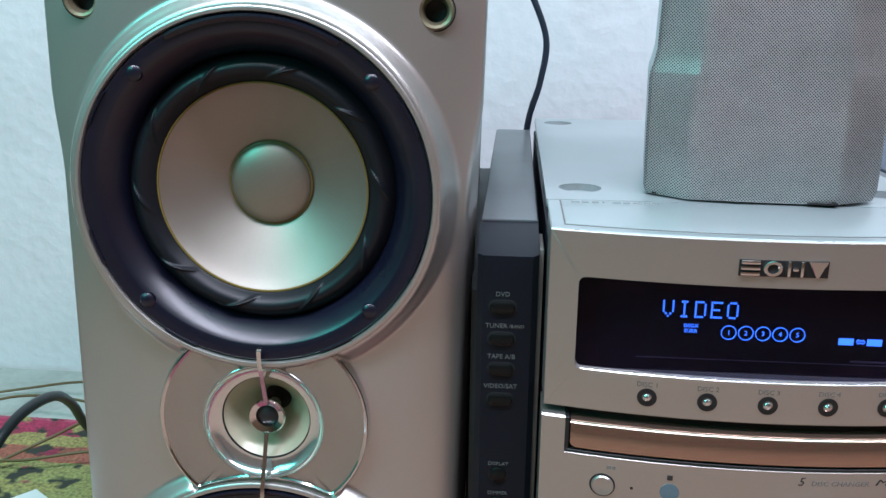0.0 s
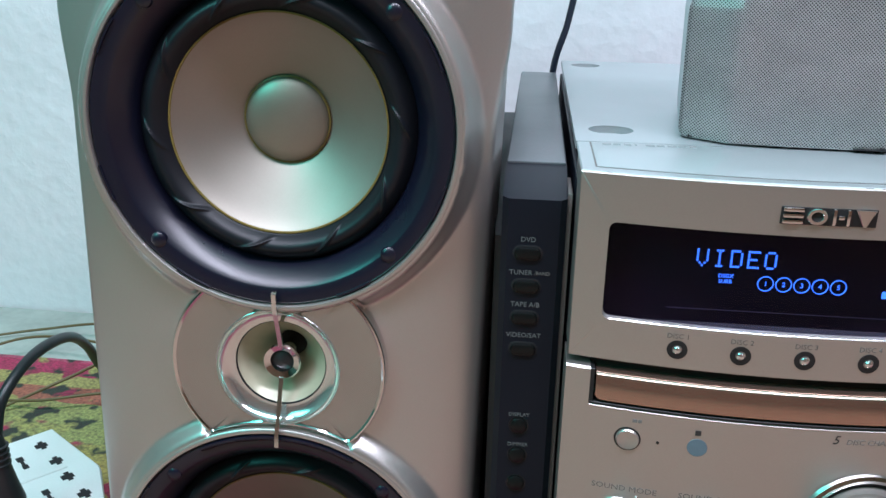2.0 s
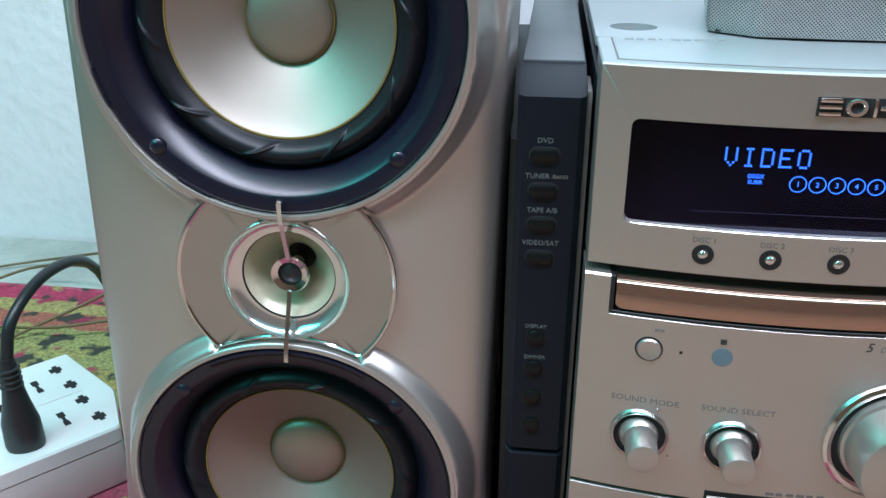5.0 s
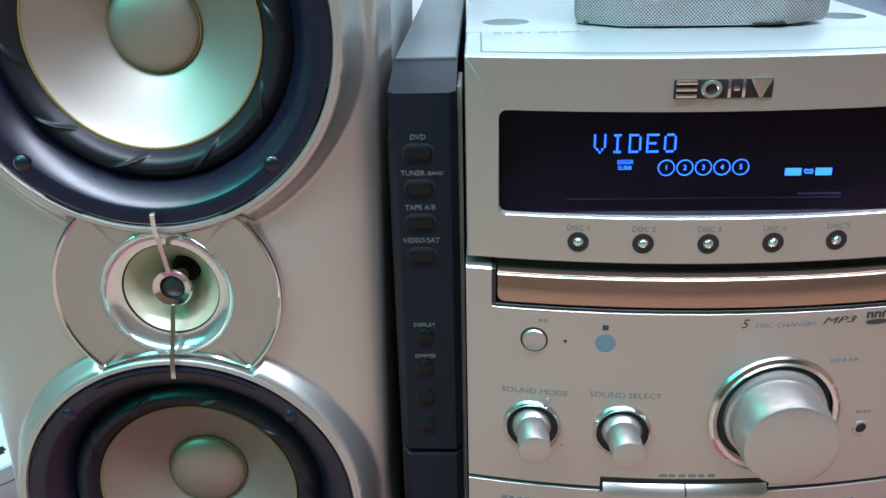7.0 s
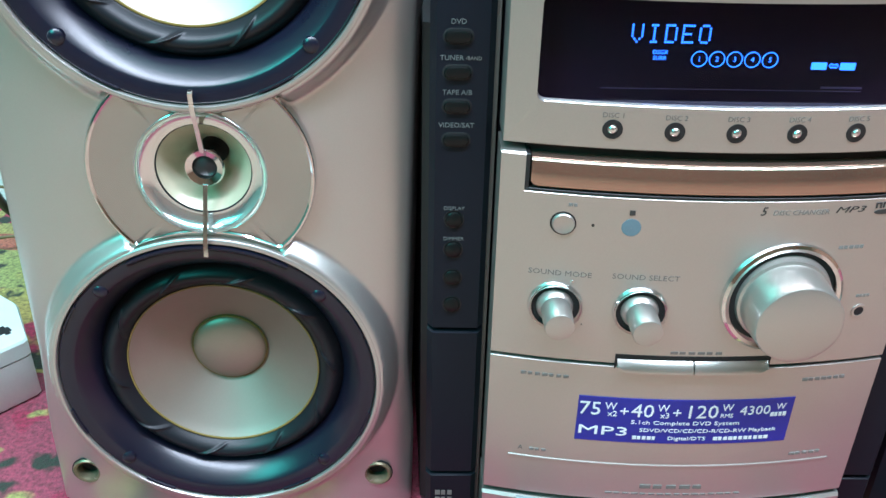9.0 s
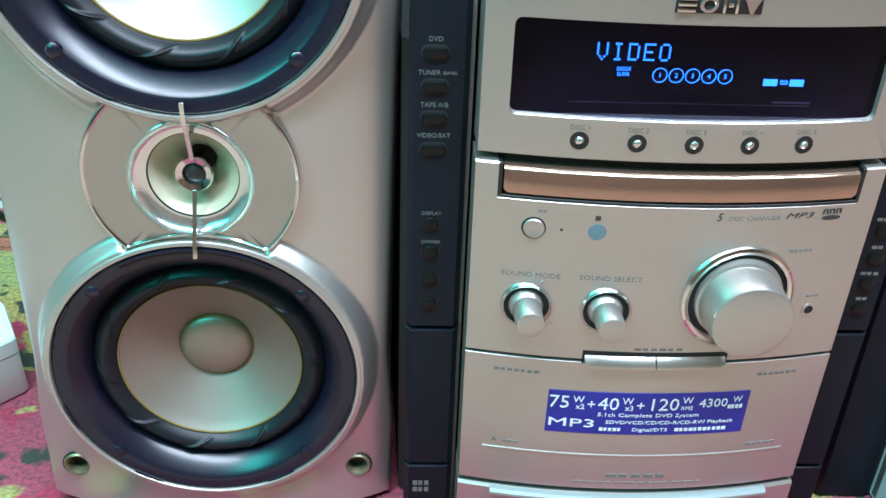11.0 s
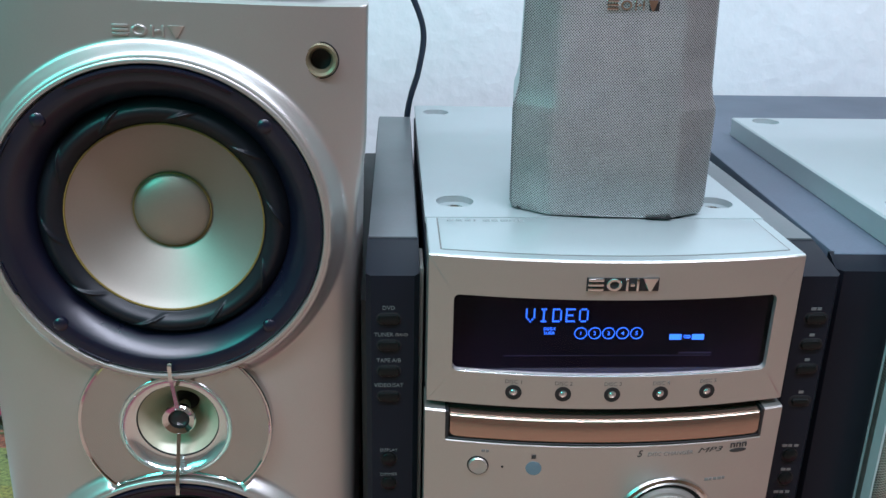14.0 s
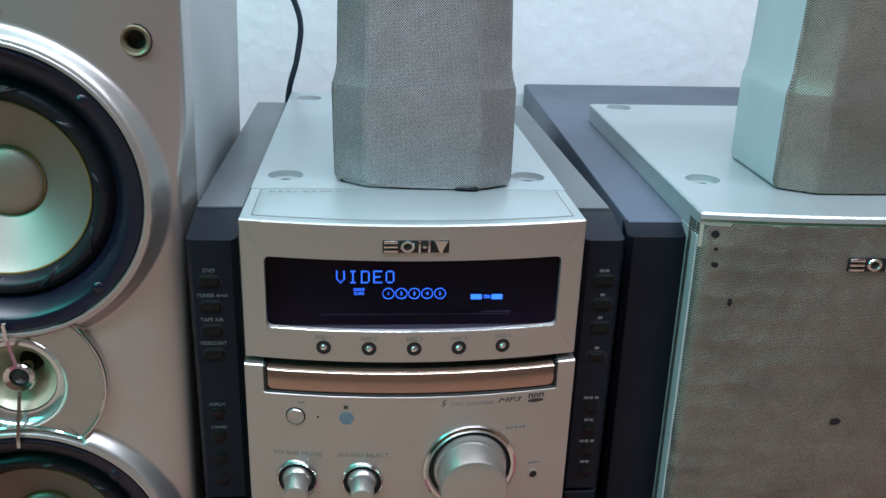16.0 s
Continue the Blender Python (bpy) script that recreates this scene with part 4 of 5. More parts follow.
    part("button_ring", lathe([(0.0062, 0.0006), (0.0061, -0.0002), (0.0053, -0.0002), (0.0052, 0.001)], x, z, 40, y0=low_y(x), slope=2.2 * x), BLACK, b)
    part("indicator", lathe([(0.0008, 0.0004), (0.0007, -0.0003), (0.0001, -0.0004)], -0.0584, 0.2314, 16, y0=low_y(-0.0584)), BLACK, u)
    part("sensor_window", lathe([(0.0046, 0.0004), (0.0045, -0.0002), (0.0001, -0.0003)], -0.0408, 0.2314, 40, y0=low_y(-0.0408), slope=2.2 * -0.0408), IR, u, "blue-grey remote sensor window")
    part("sensor_mark", box(-0.0424, -0.0398, low_y(-0.041) - 0.0004, low_y(-0.041) + 0.0004, 0.2379, 0.2403, 0), PRINT_DARK, u)
    bars(-0.0705, -0.0655, 0.2412, 0.0016, low_y, PRINT_FAINT, u, 2)
    words("5", 0.0188, -0.0001, 0.2412, 0.0062, PRINT_DARK, u, low_y, lean=0.25)
    words("DISC CHANGER", 0.0370, -0.0001, 0.2405, 0.0036, PRINT_FAINT, u, low_y, lean=0.15, stretch=1.05)
    words("MP3", 0.0605, -0.0001, 0.2412, 0.0044, PRINT_DARK, u, low_y, lean=0.3, stretch=1.9)
    # disc mark drawn as plain shapes
    for a in (0.0732, 0.0768, 0.0804):
        for b, w in ((a, 0.0008), (a + 0.0020, 0.0009)):
            part("mark_bar", slab(spread(b, b + w, 2), lambda x: 0.2412, lambda x: 0.2440, lambda x: low_y(x) - 0.0003, 0.012, 0.0001), PRINT_DARK, u)
        part("mark_bar", slab(spread(a, a + 0.0026, 3), lambda x: 0.2434, lambda x: 0.2442, lambda x: low_y(x) - 0.00035, 0.012, 0.0001), PRINT_DARK, u)
    part("mark_ellipse", lathe([(0.0052, 0.0012), (0.0052, -0.0003), (0.0001, -0.0003)], 0.0, 0.0, 32, slope=2.2 * 0.0782), PRINT_DARK, u).matrix_local = pose(0.0782, low_y(0.0782), 0.2392) @ Matrix.Diagonal((1, 1, 0.24, 1))
    bars(0.0600, 0.0735, 0.2210, 0.0018, low_y, PRINT_FAINT, u, 5)
    bars(0.0765, 0.0840, 0.1925, 0.0015, low_y, PRINT_FAINT, u, 4)
    words("SOUND MODE", -0.0714, -0.0001, 0.2040, 0.0041, PRINT_GREY, u, low_y, stretch=1.12)
    words("SOUND SELECT", -0.0304, -0.0001, 0.2046, 0.0041, PRINT_GREY, u, low_y, stretch=1.12)

    # knobs
    def knob(x, z, r_ring, r_knob, length):
        y = low_y(x)
        k = part("knob", lathe([(0.0001, 0.001)] + [(r_knob * 1.04, 0.001), (r_knob * 1.03, -length * 0.5), (r_knob * 1.0, -length + r_knob * 0.10), (r_knob * 0.97, -length + r_knob * 0.03), (r_knob * 0.90, -length), (0.0001, -length - 0.0001)], x, z, 72, y0=y), FACE, u, "brushed silver knob")
        part("knob_ring", lathe([(r_ring * 1.02, 0.001), (r_ring * 1.0, -0.0016), (r_ring * 0.95, -0.0026), (r_ring * 0.89, -0.0020), (r_ring * 0.84, 0.0004)], x, z, 72, y0=y, slope=2.2 * x), CHROME, k, "chrome knob ring")
        # black put in for the shade between ring and knob
        part("knob_well", lathe([(r_ring * 0.86, 0.0002), (r_ring * 0.84, -0.0001), (r_knob * 1.0, 0.0)], x, z, 72, y0=y - 0.0002, slope=2.2 * x), GAP, k)
        r_col = r_ring * (0.70 if r_ring < 0.02 else 0.80)
        part("knob_collar", lathe([(r_col, 0.0006), (r_col * 0.985, -length * 0.05), (r_knob + (r_col - r_knob) * 0.70, -length * 0.10), (r_knob * 1.10, -length * 0.17), (r_knob * 1.03, -length * 0.20)], x, z, 72, y0=y), FACE, k, "flared silver knob collar")
        return k
    knob(-0.0723, 0.1853, 0.0134, 0.0072, 0.020)
    knob(-0.0311, 0.1856, 0.0134, 0.0072, 0.020)
    knob(0.0374, 0.1940, 0.0300, 0.0208, 0.0255)
    x, z = 0.0802, 0.1835
    j = part("phones_jack", lathe([(0.0040, 0.001), (0.0038, -0.0006), (0.0026, -0.0006), (0.0022, 0.001)], x, z, 32, y0=low_y(x), slope=2.2 * x), FACE, u, "headphone socket")
    part("jack_hole", lathe([(0.0027, -0.0004), (0.0001, -0.0003)], x, z, 24, y0=low_y(x), slope=2.2 * x), GAP, j)
    part("screw_dot", lathe([(0.0009, 0.0003), (0.0007, -0.0006), (0.0001, -0.0008)], -0.0652, 0.2000, 14, y0=low_y(-0.0652)), CHROME, u)
    part("screw_dot", lathe([(0.0006, 0.0003), (0.0004, -0.0003), (0.0001, -0.0004)], -0.0585, 0.1755, 14, y0=low_y(-0.0585)), PRINT_GREY, u)

    # cassette door, eject bars, skirt
    part("door_gap", slab(spread(-0.1015, 0.1015, 24), lambda x: 0.0450, lambda x: 0.1560, lambda x: low_y(x) + 0.0035, 0.03, 0.0003), GAP, u)
    part("cassette_door", slab(spread(-0.1025, 0.1025, 32), lambda x: 0.0590, lambda x: 0.1513, lambda x: low_y(x) - 0.0002, 0.028, 0.0003), FACE, u, "brushed silver cassette door")
    part("eject_gap", slab(spread(-0.0398, 0.0398, 16), lambda x: 0.1500, lambda x: 0.1592, lambda x: low_y(x) - 0.0002, 0.012, 0.0002), GAP, u)
    for a, b in ((-0.0385, -0.0004), (0.0004, 0.0385)):
        n = 10
        loops = []
        for x in spread(a, b, n):
            y, t = low_y(x), 1.0
            end = min(abs(x + 0.0385), abs(x - 0.0385))
            k = 0.0022 if end < 0.0005 else 0.0
            loops.append([(x, 0.01, 0.1496 + k), (x, y - 0.0028, 0.1496 + k), (x, y - 0.0040, 0.1503 + k), (x, y - 0.0040, 0.1514 + k), (x, y - 0.0032, 0.1534), (x, y - 0.0016, 0.1553), (x, y + 0.0010, 0.1572), (x, 0.01, 0.1584)])
        part("eject_bar", loft(loops), FACE, u, "polished eject bar")
    bars(-0.0125, 0.0150, 0.1612, 0.0016, low_y, PRINT_GREY, u, 6)
    bars(-0.0865, -0.0610, 0.1425, 0.0018, ly(-0.0004), PRINT_FAINT, u, 7)
    bars(0.0600, 0.0840, 0.1425, 0.0018, ly(-0.0004), PRINT_FAINT, u, 7)
    words("A", -0.0837, -0.0005, 0.0914, 0.0042, PRINT_GREY, u, low_y)
    bars(-0.0790, -0.0690, 0.0912, 0.0016, ly(-0.0004), PRINT_FAINT, u, 3)
    bars(0.0640, 0.0830, 0.0912, 0.0016, ly(-0.0004), PRINT_FAINT, u, 5)
    part("groove_rib", slab(spread(-0.0900, 0.0880, 24), lambda x: 0.0842, lambda x: 0.0862, lambda x: low_y(x) - 0.0007, 0.01, 0.0004), FACE, u)
    bars(-0.0165, 0.0205, 0.0700, 0.0026, ly(-0.0004), PRINT_GREY, u, 5)
    bars(-0.0350, 0.0420, 0.0645, 0.0010, ly(-0.0004), PRINT_FAINT, u, 16)
    part("skirt", slab(spread(-0.1030, 0.1030, 24), lambda x: 0.0120, lambda x: 0.0555, lambda x: low_y(x) - 0.0012, 0.03, 0.0016), FACE, u, "silver lower skirt")
    part("skirt_lip", slab(spread(-0.0840, 0.0840, 24), lambda x: 0.0505, lambda x: 0.0550, lambda x: low_y(x) - 0.0046, 0.02, 0.0014), SILVER_TOP, u)

    # sales sticker
    def st(x):
        return low_y(x) - 0.0004
    part("sales_sticker", slab(spread(-0.0555, 0.0588, 20), lambda x: 0.1016, lambda x: 0.1314, lambda x: st(x) - 0.0002, 0.01, 0.0001), STICKER, u, "blue foil sales sticker")
    def on(x):
        return st(x) - 0.0002
    for t, x, z, size, s in (("75", -0.0490, 0.1232, 0.0122, 1.0), ("W", -0.0385, 0.1257, 0.0066, 0.9), ("x2", -0.0372, 0.1208, 0.0050, 1.0), ("+", -0.0312, 0.1225, 0.0090, 1.0),
                             ("40", -0.0215, 0.1232, 0.0122, 1.0), ("W", -0.0110, 0.1257, 0.0066, 0.9), ("x3", -0.0096, 0.1208, 0.0050, 1.0), ("+", -0.0035, 0.1225, 0.0090, 1.0),
                             ("120", 0.0095, 0.1232, 0.0122, 1.0), ("W", 0.0230, 0.1262, 0.0064, 0.9), ("RMS", 0.0232, 0.1208, 0.0038, 1.0), ("4300", 0.0382, 0.1238, 0.0084, 1.0), ("W", 0.0520, 0.1257, 0.0056, 0.9),
                             ("MP3", -0.0410, 0.1088, 0.0082, 1.9), ("5.1ch Complete DVD System", 0.0020, 0.1158, 0.0036, 1.35), ("SDVD/VCD/CD/CD-R/CD-RW Playback", 0.0150, 0.1106, 0.0034, 1.30)):
        words(t, x, -0.0001, z, size, WHITE_INK, u, on, "sticker_lettering", s)
    bars(0.0470, 0.0560, 0.1208, 0.0026, on, WHITE_INK, u, 4)
    words("Digital/DTS", 0.0040, -0.0001, 0.1054, 0.0034, WHITE_INK, u, on, "sticker_lettering", 1.3)
    bars(-0.0250, -0.0120, 0.1054, 0.0022, on, WHITE_INK, u, 5)
    bars(0.0185, 0.0490, 0.1054, 0.0022, on, WHITE_INK, u, 11)

    # side panels
    for s in (-1, 1):
        a, b = sorted((s * 0.1060, s * (0.1358 if s < 0 else 0.1320)))
        m = "charcoal side panel"
        def panel(z0, z1, top):
            fr, bk = 0.0195, 0.395
            e = 0.0022
            prof = [(bk, z0), (fr + e, z0), (fr, z0 + e * 0.5), (fr, z1 - 0.0 if top else z1 - e * 0.5)]
            prof += [(0.0585, z1 + 0.0070), (bk, z1 + 0.0070)] if top else [(fr + e, z1), (bk, z1)]
            c = 0.004
            xs = [(a, c), (a + 0.003, 0.0), (b - 0.003, 0.0), (b, c)]
            return loft([[(x, y + (d if y < 0.05 else 0), z) for y, z in prof] for x, d in xs])
        # the lit inner bevel of the panel, put in as a beige strip
        part("lit_edge_strip", box(*sorted((s * 0.1036, s * 0.1058)), 0.0280, 0.06, 0.012, 0.340, 0.0004), BEVEL_LIGHT, u, "thin beige strip for light caught on the inner bevel of the panel")
        p = part("side_panel", panel(0.1555, 0.3390, True), CHARCOAL, u, m)
        part("lower_panel", panel(0.0530, 0.1540, False), CHARCOAL, u, m)
        part("foot_panel", panel(0.0050, 0.0515, False), CHARCOAL, u, m)
        if s < 0:
            # black wedge added to keep the gap to the tower speaker dark
            side = [(-0.1350, 0.046), (-0.1395, 0.048), (-0.1575, 0.392), (-0.1350, 0.392)]
            part("gap_filler", loft([[(x, y, z) for x, y in side] for z in (0.006, 0.312)]), BLACK, u, "added black wedge that darkens the gap beside the unit")
        part("panel_cover", box(a + 0.0005, b - 0.0005, 0.0600, 0.395, 0.3455, 0.3472, 0.0005), PANEL_TOP, u, "dusty grey top of the side panel, paled by the wall reflected in it")
        cx = -0.1230 if s < 0 else 0.1207
        fy = lambda x: 0.0195
        tall = (0.3130, 0.2965, 0.2803, 0.2638) if s < 0 else (0.3130, 0.2965, 0.2805, 0.2590)
        for i, z in enumerate(tall):
            small = s > 0 and i == 3
            part("pill_button", pill(cx, z, 0.0125 if not small else 0.0105, 0.0062 if not small else 0.0040, 0.0175, 0.023, 0.0014), BTN, u, "dark glossy pill button")
            part("button_well", pill(cx, z, 0.0142, 0.0076, 0.0193, 0.023, 0.0002), GAP, u)
        for z in (0.2215, 0.2045, 0.1880, 0.1715):
            part("round_button", lathe([(0.0043, 0.002), (0.0042, -0.0010), (0.0032, -0.0018), (0.0001, -0.0021)], cx, z, 28, y0=0.0195), BTN, u, "small dark round button")
            part("button_well", lathe([(0.0052, 0.001), (0.0051, -0.0003), (0.004, 0.0)], cx, z, 28, y0=0.0195), BLACK, u)
        if s < 0:
            for t, z in (("DVD", 0.3196), ("TAPE A/B", 0.2870), ("VIDEO/SAT", 0.2710)):
                words(t, cx, -0.0001, z, 0.0034, PRINT_LIGHT, u, fy)
            words("TUNER", cx - 0.0028, -0.0001, 0.3032, 0.0034, PRINT_LIGHT, u, fy)
            words("/BAND", cx + 0.0072, -0.0001, 0.3031, 0.0024, PRINT_GREY, u, fy)
            words("DISPLAY", cx, -0.0001, 0.2275, 0.0028, PRINT_LIGHT, u, fy)
            words("DIMMER", cx, -0.0001, 0.2105, 0.0028, PRINT_LIGHT, u, fy)
            for z in (0.0370, 0.0315):
                bars(cx - 0.007, cx + 0.004, z, 0.0036, fy, PRINT_GREY, u, 3)
        else:
            for z, n in ((0.3190, 2), (0.3025, 1), (0.2865, 1), (0.2650, 1), (0.2280, 3), (0.2110, 2), (0.1945, 3), (0.1780, 2)):
                w = 0.0018 * n
                bars(cx - w, cx + w, z, 0.0018, fy, PRINT_LIGHT if z > 0.28 else PRINT_GREY, u, n)
    return u


hifi_unit()


# ---- satellite speakers ----
def satellite(m, mesh_mat, driver_mat, label, badge_on=True, torn=True):
    s = thing("satellite_speaker", m, label, "speaker", "satellite speakers")
    H = 0.205
    zs = [(0.0, 0.0570, 0.0), (0.004, 0.0585, -0.0006), (0.030, 0.0588, -0.001), (0.0600, 0.0590, -0.001), (0.0640, 0.0586, -0.001), (0.0690, 0.0570, 0.0), (0.0760, 0.0556, 0.001),
          (0.110, 0.0545, 0.0012), (0.160, 0.0532, 0.0014), (H - 0.004, 0.0520, 0.0016), (H, 0.0505, 0.003)]

    def grille(z, w, dy):
        f = 0.0368 * w / 0.0585
        pts = [(-w, 0.0150 + dy), (-w + 0.0015, 0.0128 + dy)]
        pts += [(-f - 0.0012, 0.0008 + dy), (-f + 0.0012, 0.0 + dy)]
        pts += [(x, dy - 0.0010 * (1 - (x / f) ** 2)) for x in spread(-f * 0.75, f * 0.75, 6)]
        pts += [(f - 0.0012, 0.0 + dy), (f + 0.0012, 0.0008 + dy), (w - 0.0015, 0.0128 + dy), (w, 0.0150 + dy), (w, 0.0185 + dy), (-w, 0.0185 + dy)]
        return [(x, y, z) for x, y in pts]
    part("grille", loft([grille(*q) for q in zs]), mesh_mat, s, "perforated silver mesh grille", 11)
    part("grille_seam", loft([[(-w + 0.0004, 0.0184 + d, z), (w - 0.0004, 0.0184 + d, z), (w - 0.0004, 0.0192 + d, z), (-w + 0.0004, 0.0192 + d, z)] for z, w, d in zs]), GAP, s)

    def face(x, z):
        for (za, wa, da), (zb, wb, db) in zip(zs, zs[1:]):
            if za <= z <= zb:
                k = (z - za) / (zb - za)
                return da + (db - da) * k - 0.0010 * (1 - (x / (0.0368 * (wa + (wb - wa) * k) / 0.0585)) ** 2)
        return 0.0
    loops = [[(r * math.cos(q * math.pi / 32), face(r * math.cos(q * math.pi / 32), 0.074 + r * math.sin(q * math.pi / 32)) - 0.0002, 0.074 + r * math.sin(q * math.pi / 32)) for q in range(64)] for r in (0.0345, 0.028, 0.02, 0.012, 0.004, 0.0002)]
    part("driver_patch", loft(loops, caps=False), driver_mat, s, "mesh darkened by the driver behind it", 60)

    def shell(z, w, dy):
        b = 0.020 + dy
        return [(x, y, z) for x, y in ((-w, b), (w, b), (w - 0.0005, b + 0.012), (w * 0.965, 0.096), (w * 0.88, 0.106), (-w * 0.88, 0.106), (-w * 0.965, 0.096), (-w + 0.0005, b + 0.012))]
    part("shell", loft([shell(z, w, d - 0.0008) for z, w, d in zs]), SAT_BODY, s, "pale silver plastic shell", 25)
    part("base_shadow_pad", box(-0.042, 0.042, 0.006, 0.06, -0.0012, 0.001, 0.0002), BLACK, s)
    if badge_on:
        badge(0.004, 0.1215, 0.029, 0.0056, lambda x: 0.0008, CHROME, s, 0.0016, BLACK)
    if torn:
        rnd = random.Random(4)
        for x0, x1 in ((0.022, 0.037), (-0.0385, -0.036), (-0.054, -0.0515)):
            y = 0.0 if abs(x0) < 0.038 else 0.0128
            pts = spread(x0, x1, 7)
            loops = []
            for i, x in enumerate(pts):
                h = 0.0003 + 0.0009 * rnd.random() * (0.3 if i in (0, 7) else 1)
                loops.append([(x, y - 0.0026, 0.0004), (x, y - 0.0026, 0.0004 + h), (x, y + 0.002, 0.0004 + h), (x, y + 0.002, 0.0004)])
            part("torn_chip", loft(loops), BLACK, s, "dark torn corner of the mesh")
        dent = lathe([(0.0022, 0.0006), (0.0014, -0.0002), (0.0001, -0.0003)], 0, 0, 16)
        d = part("dent", dent, MESH_OLD, s, "small scuffed dent")
        d.matrix_local = pose(0.0005, -0.0012, 0.0625, 0, -40, 0) @ Matrix.Diagonal((1.9, 1, 0.7, 1))
    return s


satellite(pose(0.0052, 0.0655, 0.3585, 0, 0, -4), MESH, MESH_SHADE, "small silver mesh-fronted satellite speaker on top of the hi-fi unit")


# ---- the subwoofer ----
def subwoofer():
    s = thing("subwoofer", pose(0.3008, 0.0020, 0.0), "large subwoofer with dark side panels and a torn silver mesh front", "subwoofer")
    W, D = 0.1625, 0.124
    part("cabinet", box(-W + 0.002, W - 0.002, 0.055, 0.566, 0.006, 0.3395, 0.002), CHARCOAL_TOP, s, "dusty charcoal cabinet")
    for x in (-0.14, 0.14):
        for y in (0.08, 0.5):
            part("foot", box(x - 0.012, x + 0.012, y - 0.012, y + 0.012, 0.003, 0.0065, 0.001), CABLE, s)
    for q in (-1, 1):
        a, b = sorted((q * W, q * 0.1245))
        prof = [(0.0570, 0.006), (0.044, 0.006), (0.042, 0.008), (0.042, 0.333), (0.0575, 0.3393), (0.0590, 0.3393), (0.0590, 0.006)]
        loops = []
        for x, c in ((a, 0.004), (a + 0.0035, 0.0), (b - 0.0035, 0.0), (b, 0.002)):
            loops.append([(x, y + (c if y < 0.05 else 0), z) for y, z in prof])
        part("corner_post", loft(loops), CHARCOAL, s, "charcoal front post")
    # silver top
    def front(x):
        return 0.0150 + 0.55 * x * x
    def lp(z, ins):
        pts = [(x, front(x) + ins, z) for x in spread(-D + ins, D - ins, 20)]
        return pts + [(D - ins, 0.362 - ins, z), (-D + ins, 0.362 - ins, z)]
    part("plate_base", loft([[(x, y + (0.006 if y < 0.2 else -0.0002), z) for x, y, _ in lp(0, 0.0003)] for z in (0.3400, 0.3522)], caps=False), SILVER_TOP, s)
    bm = loft([lp(0.3520, 0.0), lp(0.3550, 0.0), lp(0.3562, 0.0012)], caps=False)
    wells = ((-0.0990, 0.0975), (-0.0990, 0.345), (0.099, 0.0975), (0.099, 0.345))
    edges = [q for q in bm.edges if q.is_boundary and q.verts[0].co.z > 0.356]
    for wx, wy in wells:
        vs = [bm.verts.new((wx + 0.0118 * math.cos(a * math.pi / 16), wy + 0.0118 * math.sin(a * math.pi / 16), 0.3562)) for a in range(32)]
        edges += [bm.edges.new((vs[i], vs[(i + 1) % 32])) for i in range(32)]
    made = bmesh.ops.triangle_fill(bm, edges=edges, use_beauty=True, use_dissolve=False)
    bmesh.ops.delete(bm, geom=[f for f in made["geom"] if isinstance(f, bmesh.types.BMFace) and any((f.calc_center_median().xy - Vector(w)).length < 0.0112 for w in wells)], context="FACES_ONLY")
    top = part("top_plate", bm, SILVER_TOP, s, "pale silver top plate", 30)
    for wx, wy in wells:
        w = part("screw_well", loft([[(wx + r * math.cos(a * math.pi / 16), wy + r * math.sin(a * math.pi / 16), z) for a in range(32)] for r, z in ((0.0119, 0.3559), (0.0114, 0.3522), (0.0062, 0.3519), (0.0056, 0.3500), (0.0002, 0.3499))], caps=False), SILVER_TOP, top)
        part("screw", loft([[(wx + r * math.cos(a * math.pi / 12), wy + r * math.sin(a * math.pi / 12), z) for a in range(24)] for r, z in ((0.0038, 0.3499), (0.0038, 0.3522), (0.0024, 0.3530))]), BRASS, w)
        part("screw_slot", box(wx - 0.0026, wx + 0.0026, wy - 0.0006, wy + 0.0006, 0.3518, 0.3532, 0), GAP, w)
    # silver front body behind the mesh
    part("front_body", slab(spread(-D, D, 20), lambda x: 0.008, lambda x: 0.3405, lambda x: front(x) + 0.0035, 0.058, 0.0006), SAT_BODY, s, "pale silver front body")
    part("top_strip", slab(spread(-D + 0.001, D - 0.001, 20), lambda x: 0.3330, lambda x: 0.3524, lambda x: front(x) + 0.0012, 0.03, 0.0006), BARE_STRIP, s, "bare beige strip above the mesh")
    # mesh: a bowed sheet with round edges and torn top corner
    cols, rows = [-D - 0.0003] + spread(-D + 0.0005, D - 0.0005, 90) + [D + 0.0003], spread(0.010, 0.3512, 112)
    bm = bmesh.new()
    grid = []
    for z in rows:
        r = []
        for x in cols:
            zz = z
            if z > 0.350:
                zz = z - 0.0035 * abs(noise.noise((x * 60, 4, 0))) - 0.001 - (0.004 if x < -0.105 else 0.0)
            near = D - abs(x)
            y = front(x) - 0.0008 + 0.006 * max(0.0, 1 - near / 0.007) ** 2
            y += 0.0006 * noise.noise((x * 45, 1, z * 45))
            r.append(bm.verts.new((x, 0.0416 if abs(x) > D else y, zz)))
        grid.append(r)
    for a, b in zip(grid, grid[1:]):
        for i in range(len(cols) - 1):
            bm.faces.new((a[i], a[i + 1], b[i + 1], b[i]))
    part("mesh_front", bm, MESH_SUB, s, "dented dusty silver mesh", 60)
    badge(-0.0083, 0.3258, 0.0445, 0.0083, lambda x: front(x) - 0.001, CHROME, s, 0.0018, BLACK)
